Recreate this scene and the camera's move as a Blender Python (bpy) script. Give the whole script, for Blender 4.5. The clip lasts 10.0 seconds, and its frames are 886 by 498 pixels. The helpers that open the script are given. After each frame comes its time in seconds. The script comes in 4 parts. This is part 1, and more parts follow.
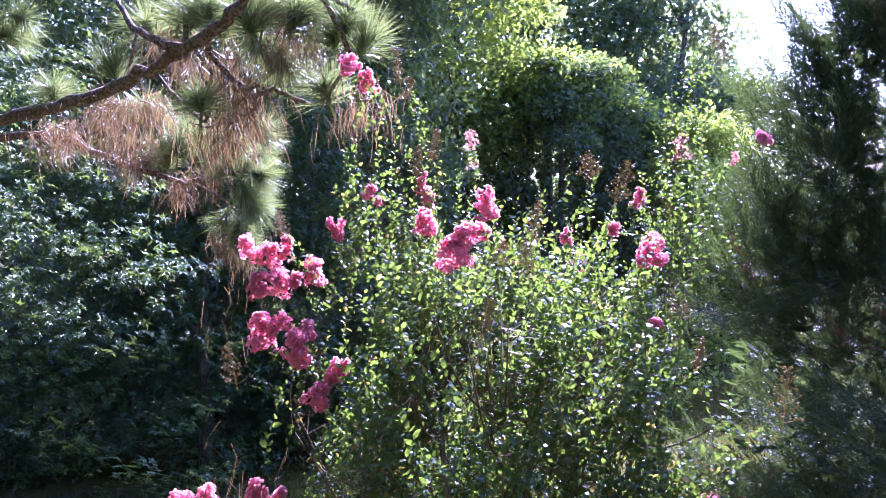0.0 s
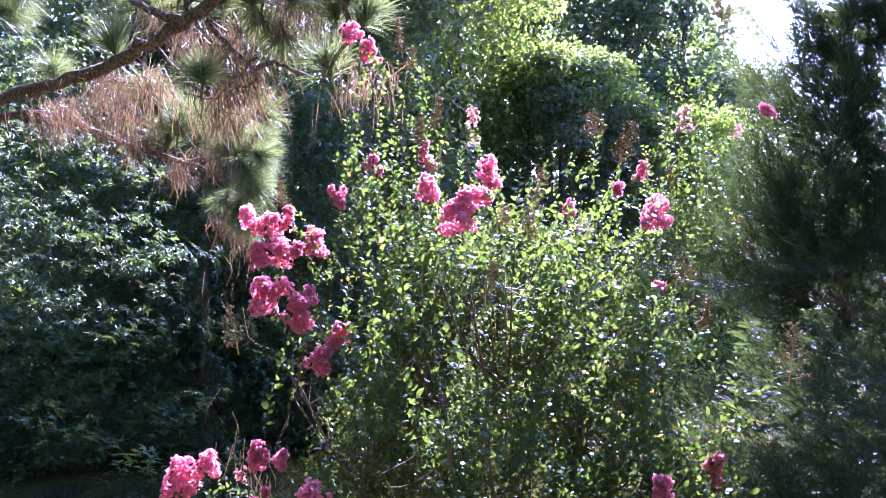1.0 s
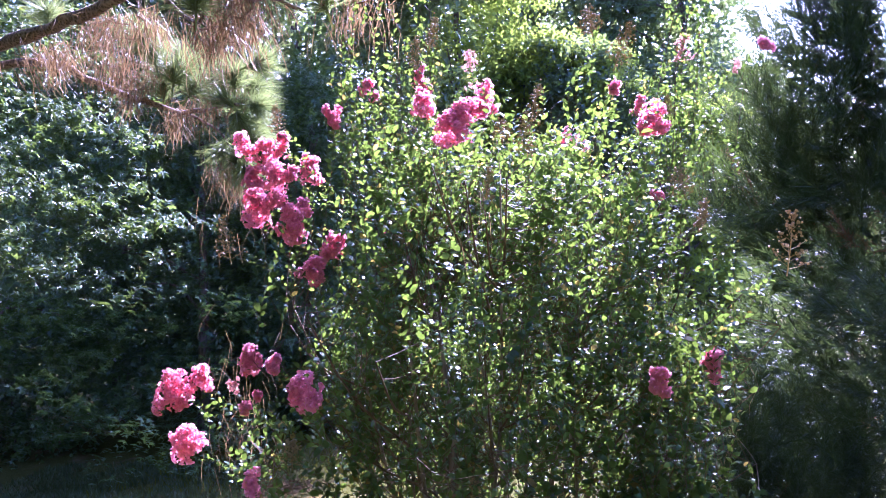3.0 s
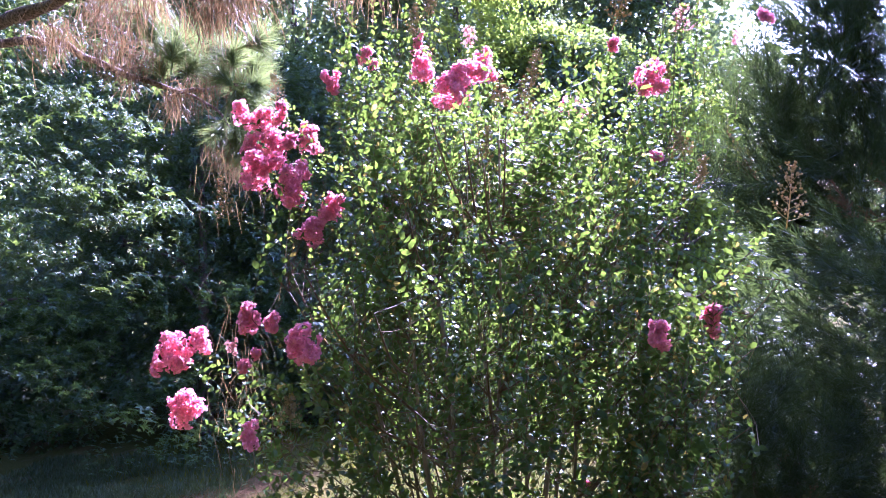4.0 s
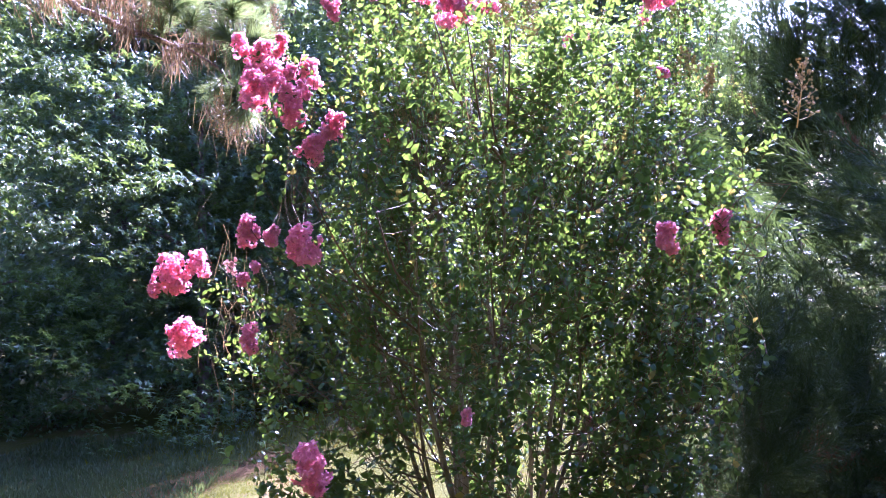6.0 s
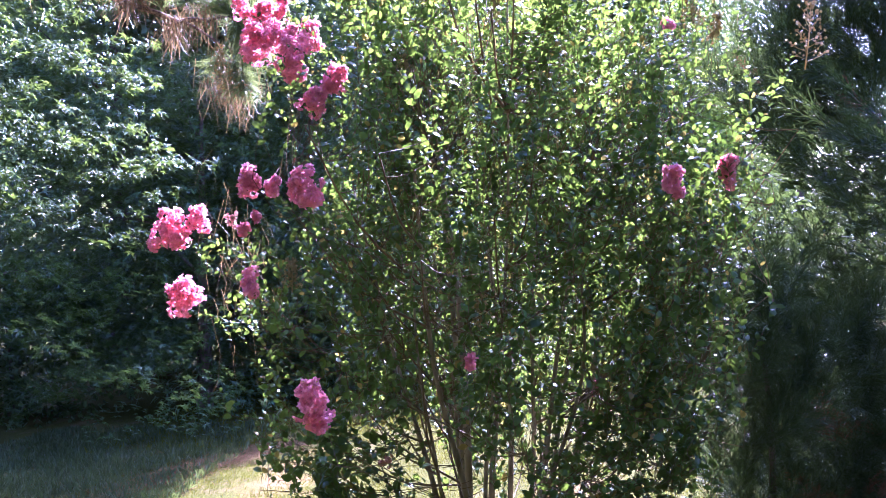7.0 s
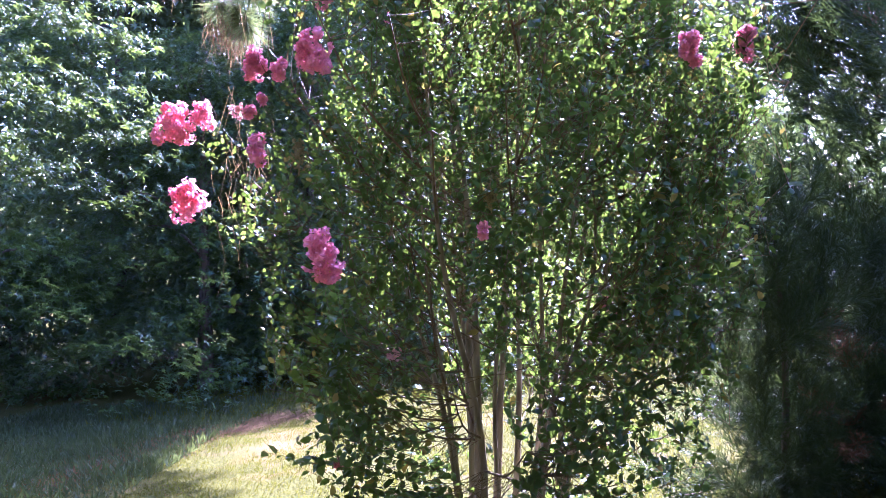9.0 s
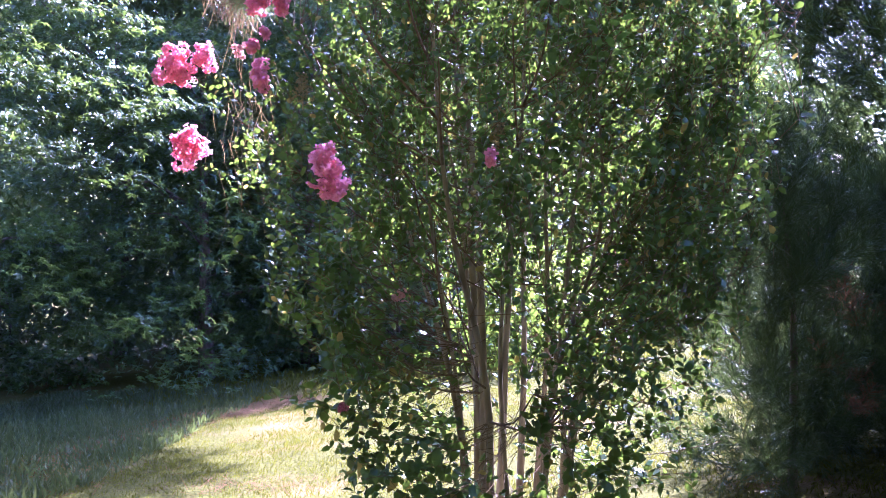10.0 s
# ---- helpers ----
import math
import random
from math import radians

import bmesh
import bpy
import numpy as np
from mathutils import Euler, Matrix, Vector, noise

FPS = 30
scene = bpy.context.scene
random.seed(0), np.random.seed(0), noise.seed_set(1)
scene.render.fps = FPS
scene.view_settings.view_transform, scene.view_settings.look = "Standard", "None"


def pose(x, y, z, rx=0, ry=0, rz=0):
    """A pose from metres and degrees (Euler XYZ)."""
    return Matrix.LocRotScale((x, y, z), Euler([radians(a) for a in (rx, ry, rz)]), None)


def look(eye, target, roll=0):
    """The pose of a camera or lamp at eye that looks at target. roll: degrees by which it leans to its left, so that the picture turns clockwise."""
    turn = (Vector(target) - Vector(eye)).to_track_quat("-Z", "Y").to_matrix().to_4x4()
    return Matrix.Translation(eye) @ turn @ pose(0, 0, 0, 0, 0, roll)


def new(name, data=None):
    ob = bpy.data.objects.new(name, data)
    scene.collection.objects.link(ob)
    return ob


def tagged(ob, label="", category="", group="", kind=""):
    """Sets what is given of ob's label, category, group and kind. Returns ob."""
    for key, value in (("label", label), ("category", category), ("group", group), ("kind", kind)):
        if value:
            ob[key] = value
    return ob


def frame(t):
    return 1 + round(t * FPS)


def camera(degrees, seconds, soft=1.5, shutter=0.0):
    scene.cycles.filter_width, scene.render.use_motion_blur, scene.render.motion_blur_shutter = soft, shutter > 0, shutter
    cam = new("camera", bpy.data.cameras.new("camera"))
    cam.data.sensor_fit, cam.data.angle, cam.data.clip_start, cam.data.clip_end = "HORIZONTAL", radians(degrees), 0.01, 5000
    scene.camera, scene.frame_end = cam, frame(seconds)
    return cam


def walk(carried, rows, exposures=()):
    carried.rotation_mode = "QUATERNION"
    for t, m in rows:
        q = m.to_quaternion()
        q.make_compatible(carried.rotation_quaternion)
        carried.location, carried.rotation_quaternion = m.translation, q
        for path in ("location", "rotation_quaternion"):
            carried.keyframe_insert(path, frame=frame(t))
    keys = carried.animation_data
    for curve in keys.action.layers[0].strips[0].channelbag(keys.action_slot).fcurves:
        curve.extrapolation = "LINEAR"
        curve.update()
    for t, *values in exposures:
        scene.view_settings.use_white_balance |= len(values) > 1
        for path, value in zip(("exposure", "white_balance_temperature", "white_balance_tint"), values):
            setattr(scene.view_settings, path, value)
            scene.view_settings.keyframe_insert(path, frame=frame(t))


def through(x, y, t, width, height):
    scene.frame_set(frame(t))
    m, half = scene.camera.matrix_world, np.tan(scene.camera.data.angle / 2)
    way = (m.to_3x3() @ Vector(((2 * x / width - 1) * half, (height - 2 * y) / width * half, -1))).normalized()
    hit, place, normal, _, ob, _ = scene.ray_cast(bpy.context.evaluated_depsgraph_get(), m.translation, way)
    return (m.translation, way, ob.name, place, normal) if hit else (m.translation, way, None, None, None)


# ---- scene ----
cam = camera(62.0, 10.0, soft=0.8)
EXPOSURE, KELVIN, TINT = 3.08, 4430, 57.0
METRES, EYE, TILT, LEAN, TURN = 2.2, 4.1, -5.0, 0.0, 0.0
ROWS = [
    (0.0, 0.0, 0.0, 0.0, 0.0, 0.0, -0.0),
    (0.5, -0.0033, 0.0048, -0.0304, -0.01, -0.0, 0.01),
    (1.0, -0.0065, 0.0112, -0.0813, -0.01, 0.0, 0.02),
    (1.5, -0.0078, 0.0198, -0.1331, -0.01, 0.01, 0.03),
    (2.0, -0.0093, 0.025, -0.1801, -0.01, 0.03, 0.02),
    (2.5, -0.0008, 0.0279, -0.2348, -0.01, 0.05, 0.02),
    (4.0, 0.007, 0.0323, -0.3688, -0.01, 0.11, 0.05),
    (4.5, 0.0081, 0.0364, -0.4167, 0.0, 0.11, 0.08),
    (5.0, 0.0073, 0.0438, -0.4593, 0.0, 0.1, 0.08),
    (5.5, 0.0037, 0.052, -0.5005, -0.02, 0.12, 0.06),
    (7.0, -0.0055, 0.0768, -0.643, -0.02, 0.15, 0.07),
    (7.5, -0.0121, 0.0842, -0.6968, -0.03, 0.14, 0.09),
    (8.0, -0.0216, 0.0912, -0.7518, -0.03, 0.16, 0.09),
    (8.5, -0.0237, 0.0991, -0.808, -0.02, 0.17, 0.11),
    (9.0, -0.0252, 0.1085, -0.8665, -0.02, 0.18, 0.12),
    (9.5, -0.032, 0.1189, -0.9272, -0.02, 0.18, 0.13),
    (10.0, -0.0367, 0.1305, -0.9859, -0.02, 0.17, 0.15),
]
walk(cam, [(t, pose(0, 0, EYE, TILT, LEAN, TURN) @ pose(METRES * x, METRES * y, METRES * z, 90 + pitch, roll, yaw)) for t, x, y, z, yaw, pitch, roll in ROWS],
     exposures=((0.0, EXPOSURE, KELVIN, TINT), (10.0, EXPOSURE + 0.74, KELVIN, TINT)))

# ---- world and sun ----
SUN_AZ, SUN_EL = 22.0, 38.0
world = bpy.data.worlds.new("sky")
scene.world = world
world.use_nodes = True
wn = world.node_tree
sky = wn.nodes.new("ShaderNodeTexSky")
sky.sky_type = "NISHITA"
sky.sun_disc = False
sky.sun_elevation, sky.sun_rotation = radians(SUN_EL), radians(SUN_AZ)
sky.dust_density = 2.0
wn.nodes["Background"].inputs[1].default_value = 0.105
wn.links.new(sky.outputs[0], wn.nodes["Background"].inputs[0])
lamp = bpy.data.lights.new("sun", "SUN")
lamp.energy, lamp.angle, lamp.color = 4.9, radians(0.55), (1.0, 0.87, 0.66)
sun = new("sun", lamp)
sun.matrix_world = look((0, 0, 0), (-math.sin(radians(SUN_AZ)) * math.cos(radians(SUN_EL)),
                                    -math.cos(radians(SUN_AZ)) * math.cos(radians(SUN_EL)), -math.sin(radians(SUN_EL))))

rng = np.random.default_rng(7)


# ---- materials ----
def leaf_material(name, dark, light, through_colour, through=0.45, rough=0.38, gloss=0.5, scale=9.0):
    """Leaf: glossy skin over a body that lets light through, tint varied leaf by leaf and in broad patches."""
    m = bpy.data.materials.new(name)
    m.use_nodes = True
    t = m.node_tree
    n, link = t.nodes, t.links.new
    skin = n["Principled BSDF"]
    geo = n.new("ShaderNodeNewGeometry")
    where = n.new("ShaderNodeTexCoord")
    noise_tex = n.new("ShaderNodeTexNoise")
    noise_tex.inputs["Scale"].default_value = scale / 6
    link(where.outputs["Object"], noise_tex.inputs["Vector"])
    fine = n.new("ShaderNodeTexNoise")
    fine.inputs["Scale"].default_value = scale * 14
    link(where.outputs["Object"], fine.inputs["Vector"])
    add = n.new("ShaderNodeMath")
    add.operation = "MULTIPLY_ADD"
    add.inputs[1].default_value = 0.6
    link(geo.outputs["Random Per Island"], add.inputs[0])
    half = n.new("ShaderNodeMath")
    half.operation = "MULTIPLY_ADD"
    half.inputs[1].default_value, half.inputs[2].default_value = 0.5, -0.05
    link(noise_tex.outputs["Fac"], half.inputs[0])
    link(half.outputs[0], add.inputs[2])
    body = n.new("ShaderNodeMix")
    body.data_type = "RGBA"
    link(add.outputs[0], body.inputs["Factor"])
    body.inputs["A"].default_value, body.inputs["B"].default_value = (*dark, 1), (*light, 1)
    speck = n.new("ShaderNodeMix")
    speck.data_type, speck.blend_type = "RGBA", "MULTIPLY"
    speck.inputs["Factor"].default_value = 0.35
    link(body.outputs["Result"], speck.inputs["A"])
    link(fine.outputs["Color"], speck.inputs["B"])
    link(speck.outputs["Result"], skin.inputs["Base Color"])
    skin.inputs["Roughness"].default_value = rough
    skin.inputs["Specular IOR Level"].default_value = gloss
    glow = n.new("ShaderNodeBsdfTranslucent")
    tint = n.new("ShaderNodeMix")
    tint.data_type = "RGBA"
    link(add.outputs[0], tint.inputs["Factor"])
    tint.inputs["A"].default_value = (*[c * 0.6 for c in through_colour], 1)
    tint.inputs["B"].default_value = (*through_colour, 1)
    link(tint.outputs["Result"], glow.inputs["Color"])
    mix = n.new("ShaderNodeMixShader")
    mix.inputs[0].default_value = through
    link(skin.outputs[0], mix.inputs[1])
    link(glow.outputs[0], mix.inputs[2])
    link(mix.outputs[0], n["Material Output"].inputs["Surface"])
    return m


def rough_material(name, dark, light, scale=20.0, stretch=(1, 1, 1), rough=0.85, bump=0.5, detail=8.0):
    m = bpy.data.materials.new(name)
    m.use_nodes = True
    t = m.node_tree
    n, link = t.nodes, t.links.new
    skin = n["Principled BSDF"]
    where = n.new("ShaderNodeTexCoord")
    scaled = n.new("ShaderNodeMapping")
    scaled.inputs["Scale"].default_value = stretch
    link(where.outputs["Object"], scaled.inputs["Vector"])
    a = n.new("ShaderNodeTexNoise")
    a.inputs["Scale"].default_value, a.inputs["Detail"].default_value = scale, detail
    link(scaled.outputs[0], a.inputs["Vector"])
    b = n.new("ShaderNodeTexVoronoi")
    b.inputs["Scale"].default_value = scale * 1.6
    link(scaled.outputs[0], b.inputs["Vector"])
    mul = n.new("ShaderNodeMath")
    mul.operation = "MULTIPLY"
    link(a.outputs["Fac"], mul.inputs[0])
    link(b.outputs["Distance"], mul.inputs[1])
    ramp = n.new("ShaderNodeValToRGB")
    ramp.color_ramp.elements[0].position, ramp.color_ramp.elements[1].position = 0.05, 0.42
    ramp.color_ramp.elements[0].color, ramp.color_ramp.elements[1].color = (*dark, 1), (*light, 1)
    link(mul.outputs[0], ramp.inputs[0])
    link(ramp.outputs[0], skin.inputs["Base Color"])
    relief = n.new("ShaderNodeBump")
    relief.inputs["Strength"].default_value, relief.inputs["Distance"].default_value = bump, 0.01
    link(mul.outputs[0], relief.inputs["Height"])
    link(relief.outputs[0], skin.inputs["Normal"])
    skin.inputs["Roughness"].default_value = rough
    skin.inputs["Specular IOR Level"].default_value = 0.2
    return m


MYRTLE_LEAF = leaf_material("myrtle_leaf", (0.015, 0.04, 0.019), (0.045, 0.1, 0.03), (0.38, 0.55, 0.045), 0.245, 0.38, 0.28)
YOUNG_LEAF = leaf_material("young_leaf", (0.1, 0.12, 0.02), (0.2, 0.13, 0.04), (0.58, 0.46, 0.07), 0.5, 0.35, 0.5)
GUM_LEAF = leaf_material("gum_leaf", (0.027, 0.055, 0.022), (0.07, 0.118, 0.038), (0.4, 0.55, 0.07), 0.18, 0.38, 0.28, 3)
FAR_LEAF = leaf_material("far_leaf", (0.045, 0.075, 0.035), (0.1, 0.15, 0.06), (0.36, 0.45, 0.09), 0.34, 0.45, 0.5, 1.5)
# brighter, yellower than far_leaf: sunlight on distant foliage put into the colour
SUNLIT_LEAF = leaf_material("sunlit_leaf", (0.07, 0.11, 0.025), (0.17, 0.22, 0.045), (0.52, 0.64, 0.06), 0.46, 0.5, 0.25, 1.5)
CYPRESS_LEAF = leaf_material("cypress_leaf", (0.014, 0.027, 0.016), (0.04, 0.066, 0.03), (0.34, 0.48, 0.08), 0.11, 0.5, 0.18, 4)
CYPRESS_DEAD = leaf_material("cypress_dead", (0.1, 0.055, 0.035), (0.2, 0.11, 0.06), (0.3, 0.14, 0.06), 0.25, 0.7, 0.2, 4)
NEEDLE_GREEN = leaf_material("needle_green", (0.06, 0.1, 0.028), (0.17, 0.235, 0.065), (0.42, 0.5, 0.12), 0.32, 0.4, 0.5, 5)
NEEDLE_BROWN = leaf_material("needle_brown", (0.085, 0.052, 0.026), (0.29, 0.19, 0.09), (0.42, 0.27, 0.1), 0.26, 0.5, 0.4, 5)
STRAW = leaf_material("fallen_needles", (0.09, 0.05, 0.02), (0.21, 0.125, 0.05), (0.2, 0.11, 0.03), 0.15, 0.75, 0.05, 5)
PETAL = leaf_material("petal", (0.84, 0.15, 0.27), (1.0, 0.57, 0.61), (1.0, 0.43, 0.5), 0.66, 0.6, 0.2, 8)
PETAL_FADED = leaf_material("petal_faded", (0.55, 0.22, 0.2), (0.8, 0.45, 0.4), (0.8, 0.45, 0.36), 0.45, 0.7, 0.15, 8)
STAMEN = leaf_material("stamen", (0.7, 0.45, 0.05), (0.85, 0.65, 0.12), (0.8, 0.6, 0.1), 0.3, 0.6, 0.2, 8)
SEED = leaf_material("seed_pod", (0.2, 0.15, 0.05), (0.42, 0.33, 0.12), (0.55, 0.42, 0.14), 0.4, 0.5, 0.3, 8)
# a darker green long grass, with some of the trees' shade in its colour
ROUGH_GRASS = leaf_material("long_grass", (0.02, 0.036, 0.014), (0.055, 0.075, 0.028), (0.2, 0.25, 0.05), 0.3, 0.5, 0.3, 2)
GRASS = leaf_material("grass_blade", (0.03, 0.04, 0.008), (0.085, 0.09, 0.014), (0.26, 0.26, 0.02), 0.3, 0.8, 0.02, 2)
MYRTLE_BARK = rough_material("myrtle_bark", (0.13, 0.1, 0.06), (0.34, 0.275, 0.18), 14, (1, 1, 0.22), 0.7, 0.35)
TWIG = rough_material("twig", (0.07, 0.045, 0.022), (0.17, 0.11, 0.05), 30, (1, 1, 0.3), 0.6, 0.2)
PINE_BARK = rough_material("pine_bark", (0.045, 0.034, 0.03), (0.27, 0.2, 0.16), 26, (1, 1, 1), 0.9, 1.0)
DARK_BARK = rough_material("dark_bark", (0.05, 0.04, 0.03), (0.17, 0.13, 0.1), 9, (1, 1, 0.3), 0.9, 0.8)


def ground_material():
    m = bpy.data.materials.new("lawn_soil")
    m.use_nodes = True
    t = m.node_tree
    n, link = t.nodes, t.links.new
    skin = n["Principled BSDF"]
    where = n.new("ShaderNodeTexCoord")

    def noise_at(scale, detail=6.0):
        a = n.new("ShaderNodeTexNoise")
        a.inputs["Scale"].default_value, a.inputs["Detail"].default_value = scale, detail
        link(where.outputs["Object"], a.inputs["Vector"])
        return a

    def blend(factor, a, b):
        x = n.new("ShaderNodeMix")
        x.data_type = "RGBA"
        link(factor, x.inputs["Factor"])
        for key, v in (("A", a), ("B", b)):
            if isinstance(v, tuple):
                x.inputs[key].default_value = (*v, 1)
            else:
                link(v, x.inputs[key])
        return x.outputs["Result"]

    def step(value, lo, hi):
        r = n.new("ShaderNodeMapRange")
        r.inputs["From Min"].default_value, r.inputs["From Max"].default_value = lo, hi
        link(value, r.inputs["Value"])
        return r.outputs[0]
    soil = blend(step(noise_at(14).outputs["Fac"], 0.35, 0.65), (0.065, 0.05, 0.024), (0.125, 0.096, 0.042))
    straw = blend(step(noise_at(60).outputs["Fac"], 0.4, 0.6), (0.075, 0.05, 0.018), (0.16, 0.108, 0.042))
    turf = blend(step(noise_at(40).outputs["Fac"], 0.35, 0.65), (0.035, 0.038, 0.008), (0.085, 0.08, 0.016))
    base = blend(step(noise_at(2.2).outputs["Fac"], 0.58, 0.74), turf, soil)
    base = blend(step(noise_at(0.7, 8).outputs["Fac"], 0.56, 0.68), base, straw)
    link(base, skin.inputs["Base Color"])
    relief = n.new("ShaderNodeBump")
    relief.inputs["Strength"].default_value, relief.inputs["Distance"].default_value = 0.8, 0.03
    link(noise_at(25).outputs["Fac"], relief.inputs["Height"])
    link(relief.outputs[0], skin.inputs["Normal"])
    skin.inputs["Roughness"].default_value = 0.95
    skin.inputs["Specular IOR Level"].default_value = 0.03
    return m


SOIL = ground_material()


# ---- mesh helpers ----
def mesh_of(name, verts, tris, material, smooth=False):
    me = bpy.data.meshes.new(name)
    verts, tris = np.asarray(verts, np.float32), np.asarray(tris, np.int32)
    me.vertices.add(len(verts))
    me.vertices.foreach_set("co", verts.ravel())
    me.loops.add(tris.size)
    me.loops.foreach_set("vertex_index", tris.ravel())
    me.polygons.add(len(tris))
    me.polygons.foreach_set("loop_start", np.arange(0, tris.size, 3, dtype=np.int32))
    me.update(calc_edges=True)
    me.polygons.foreach_set("use_smooth", np.full(len(tris), smooth))
    me.materials.append(material)
    return me


def pile(pieces):
    """Several (verts, tris) joined into one."""
    vs, ts, k = [], [], 0
    for v, t in pieces:
        vs.append(np.asarray(v, float))
        ts.append(np.asarray(t, int) + k)
        k += len(v)
    return np.concatenate(vs), np.concatenate(ts)


def strew(template, at, way, up, length, width=None, thick=None):
    """Copies of a template (along +y, facing +z) at places, along directions, facing up vectors."""
    tv, tt = np.asarray(template[0], float), np.asarray(template[1], int)
    at, way, up = (np.asarray(a, float) for a in (at, way, up))
    k = len(at)
    length = np.broadcast_to(np.asarray(length, float), k)
    width = length if width is None else np.broadcast_to(np.asarray(width, float), k)
    y = way / (np.linalg.norm(way, axis=1, keepdims=True) + 1e-9)
    x = np.cross(y, up)
    x /= np.linalg.norm(x, axis=1, keepdims=True) + 1e-9
    z = np.cross(x, y)
    v = (tv[None, :, 0:1] * (x * width[:, None])[:, None] + tv[None, :, 1:2] * (y * length[:, None])[:, None]
         + tv[None, :, 2:3] * (z * (width if thick is None else thick)[:, None])[:, None] + at[:, None])
    t = tt[None] + (np.arange(k) * len(tv))[:, None, None]
    return v.reshape(-1, 3), t.reshape(-1, 3)


def tube(points, radii, sides=6, wobble=0.0):
    """A tapered limb along points."""
    p = np.asarray(points, float)
    r = np.broadcast_to(np.asarray(radii, float), len(p))
    d = np.gradient(p, axis=0)
    d /= np.linalg.norm(d, axis=1, keepdims=True) + 1e-9
    ref = np.array([0.31, 0.2, 0.93]) if abs(d[0][2]) < 0.9 else np.array([0.9, 0.3, 0.1])
    x = np.cross(d, ref)
    x /= np.linalg.norm(x, axis=1, keepdims=True) + 1e-9
    z = np.cross(x, d)
    a = np.linspace(0, 2 * np.pi, sides, endpoint=False)
    rr = r[:, None] * (1 + wobble * rng.normal(size=(len(p), sides)))
    v = p[:, None] + rr[..., None] * (np.cos(a)[None, :, None] * x[:, None] + np.sin(a)[None, :, None] * z[:, None])
    v = np.concatenate([v.reshape(-1, 3), p[-1:]])
    i, j = np.meshgrid(np.arange(len(p) - 1), np.arange(sides), indexing="ij")
    q0, q1 = i * sides + j, i * sides + (j + 1) % sides
    t = np.concatenate([np.stack([q0, q1, q1 + sides], -1).reshape(-1, 3), np.stack([q0, q1 + sides, q0 + sides], -1).reshape(-1, 3)])
    last = (len(p) - 1) * sides
    cap = [(last + k, last + (k + 1) % sides, len(v) - 1) for k in range(sides)]
    return v, np.concatenate([t, cap])


def smooth_line(points, n):
    """n points along a Catmull-Rom line."""
    p = np.asarray(points, float)
    p = np.concatenate([2 * p[:1] - p[1:2], p, 2 * p[-1:] - p[-2:-1]])
    out = []
    for s in np.linspace(0, len(p) - 3 - 1e-6, n):
        i, u = int(s), s - int(s)
        a, b, c, d = p[i:i + 4]
        out.append(0.5 * (2 * b + (c - a) * u + (2 * a - 5 * b + 4 * c - d) * u * u + (3 * b - a - 3 * c + d) * u ** 3))
    return np.array(out)


def part(name, geometry, material, parent, label="", smooth=False, kind=""):
    me = geometry if isinstance(geometry, bpy.types.Mesh) else mesh_of(name, *geometry, material, smooth)
    ob = new(name, me)
    ob.parent = parent
    if parent is not None:
        ob.matrix_parent_inverse = parent.matrix_basis.inverted()
    return tagged(ob, label, kind=kind)


def thing(name, place, label, category, group="", kind=""):
    ob = new(name)
    ob.empty_display_size = 0.2
    ob.matrix_basis = pose(*place)
    return tagged(ob, label, category, group, kind)


def unit(v):
    v = np.asarray(v, float)
    return v / (np.linalg.norm(v, axis=-1, keepdims=True) + 1e-9)


# ---- leaf templates, along +y, facing +z ----
OVAL = (np.array([(0, 0, 0), (-0.26, 0.3, 0.05), (0.26, 0.3, 0.09), (-0.24, 0.7, 0.02), (0.24, 0.7, 0.06), (0, 1, -0.14)]),
        np.array([(0, 2, 1), (1, 2, 4), (1, 4, 3), (3, 4, 5)]))
KITE = (np.array([(0, 0, 0), (-0.33, 0.45, 0.1), (0, 1, 0), (0.33, 0.45, 0.1)]), np.array([(0, 2, 1), (0, 3, 2)]))


def star_leaf():
    v, t = [(0, 0.25, 0.0)], []
    for k, a in enumerate((-125, -62, 0, 62, 125)):
        a = radians(a)
        size = 0.75 if k in (1, 2, 3) else 0.5
        v.append((size * math.sin(a), 0.25 + size * math.cos(a), -0.12))
    for a in (-93, -31, 31, 93):
        a = radians(a)
        v.append((0.27 * math.sin(a), 0.25 + 0.27 * math.cos(a), 0.06))
    v.append((0, 0, 0))
    t = [(0, 1, 6), (0, 6, 2), (0, 2, 7), (0, 7, 3), (0, 3, 8), (0, 8, 4), (0, 4, 9), (0, 9, 5), (0, 10, 1), (0, 5, 10)]
    return np.array(v, float), np.array(t)


STAR = star_leaf()
STAR_FAR = (np.array([(-0.14, 0.15, 0.05), (0.14, 0.15, 0.05), (0, 1.0, -0.05), (0, 0.35, 0.06), (-0.7, 0.62, -0.08), (0.7, 0.6, -0.08), (-0.55, -0.1, -0.1), (0.55, -0.12, -0.1)]),
            np.array([(0, 1, 2), (1, 3, 4), (0, 5, 3), (3, 6, 1), (3, 0, 7)]))


# ---- ground ----
def ease(a, span):
    return span * np.tanh(a / span)


def ground_z(x, y):
    x, y = np.asarray(x, float), np.asarray(y, float)
    return (0.0 - 0.19 * ease(y - 4.1, 16.0) + 0.09 * ease(x, 7.0)
            + 0.03 * np.sin(1.7 * x + 0.6) * np.cos(1.3 * y) + 0.015 * np.sin(4.1 * x + 2.7 * y))


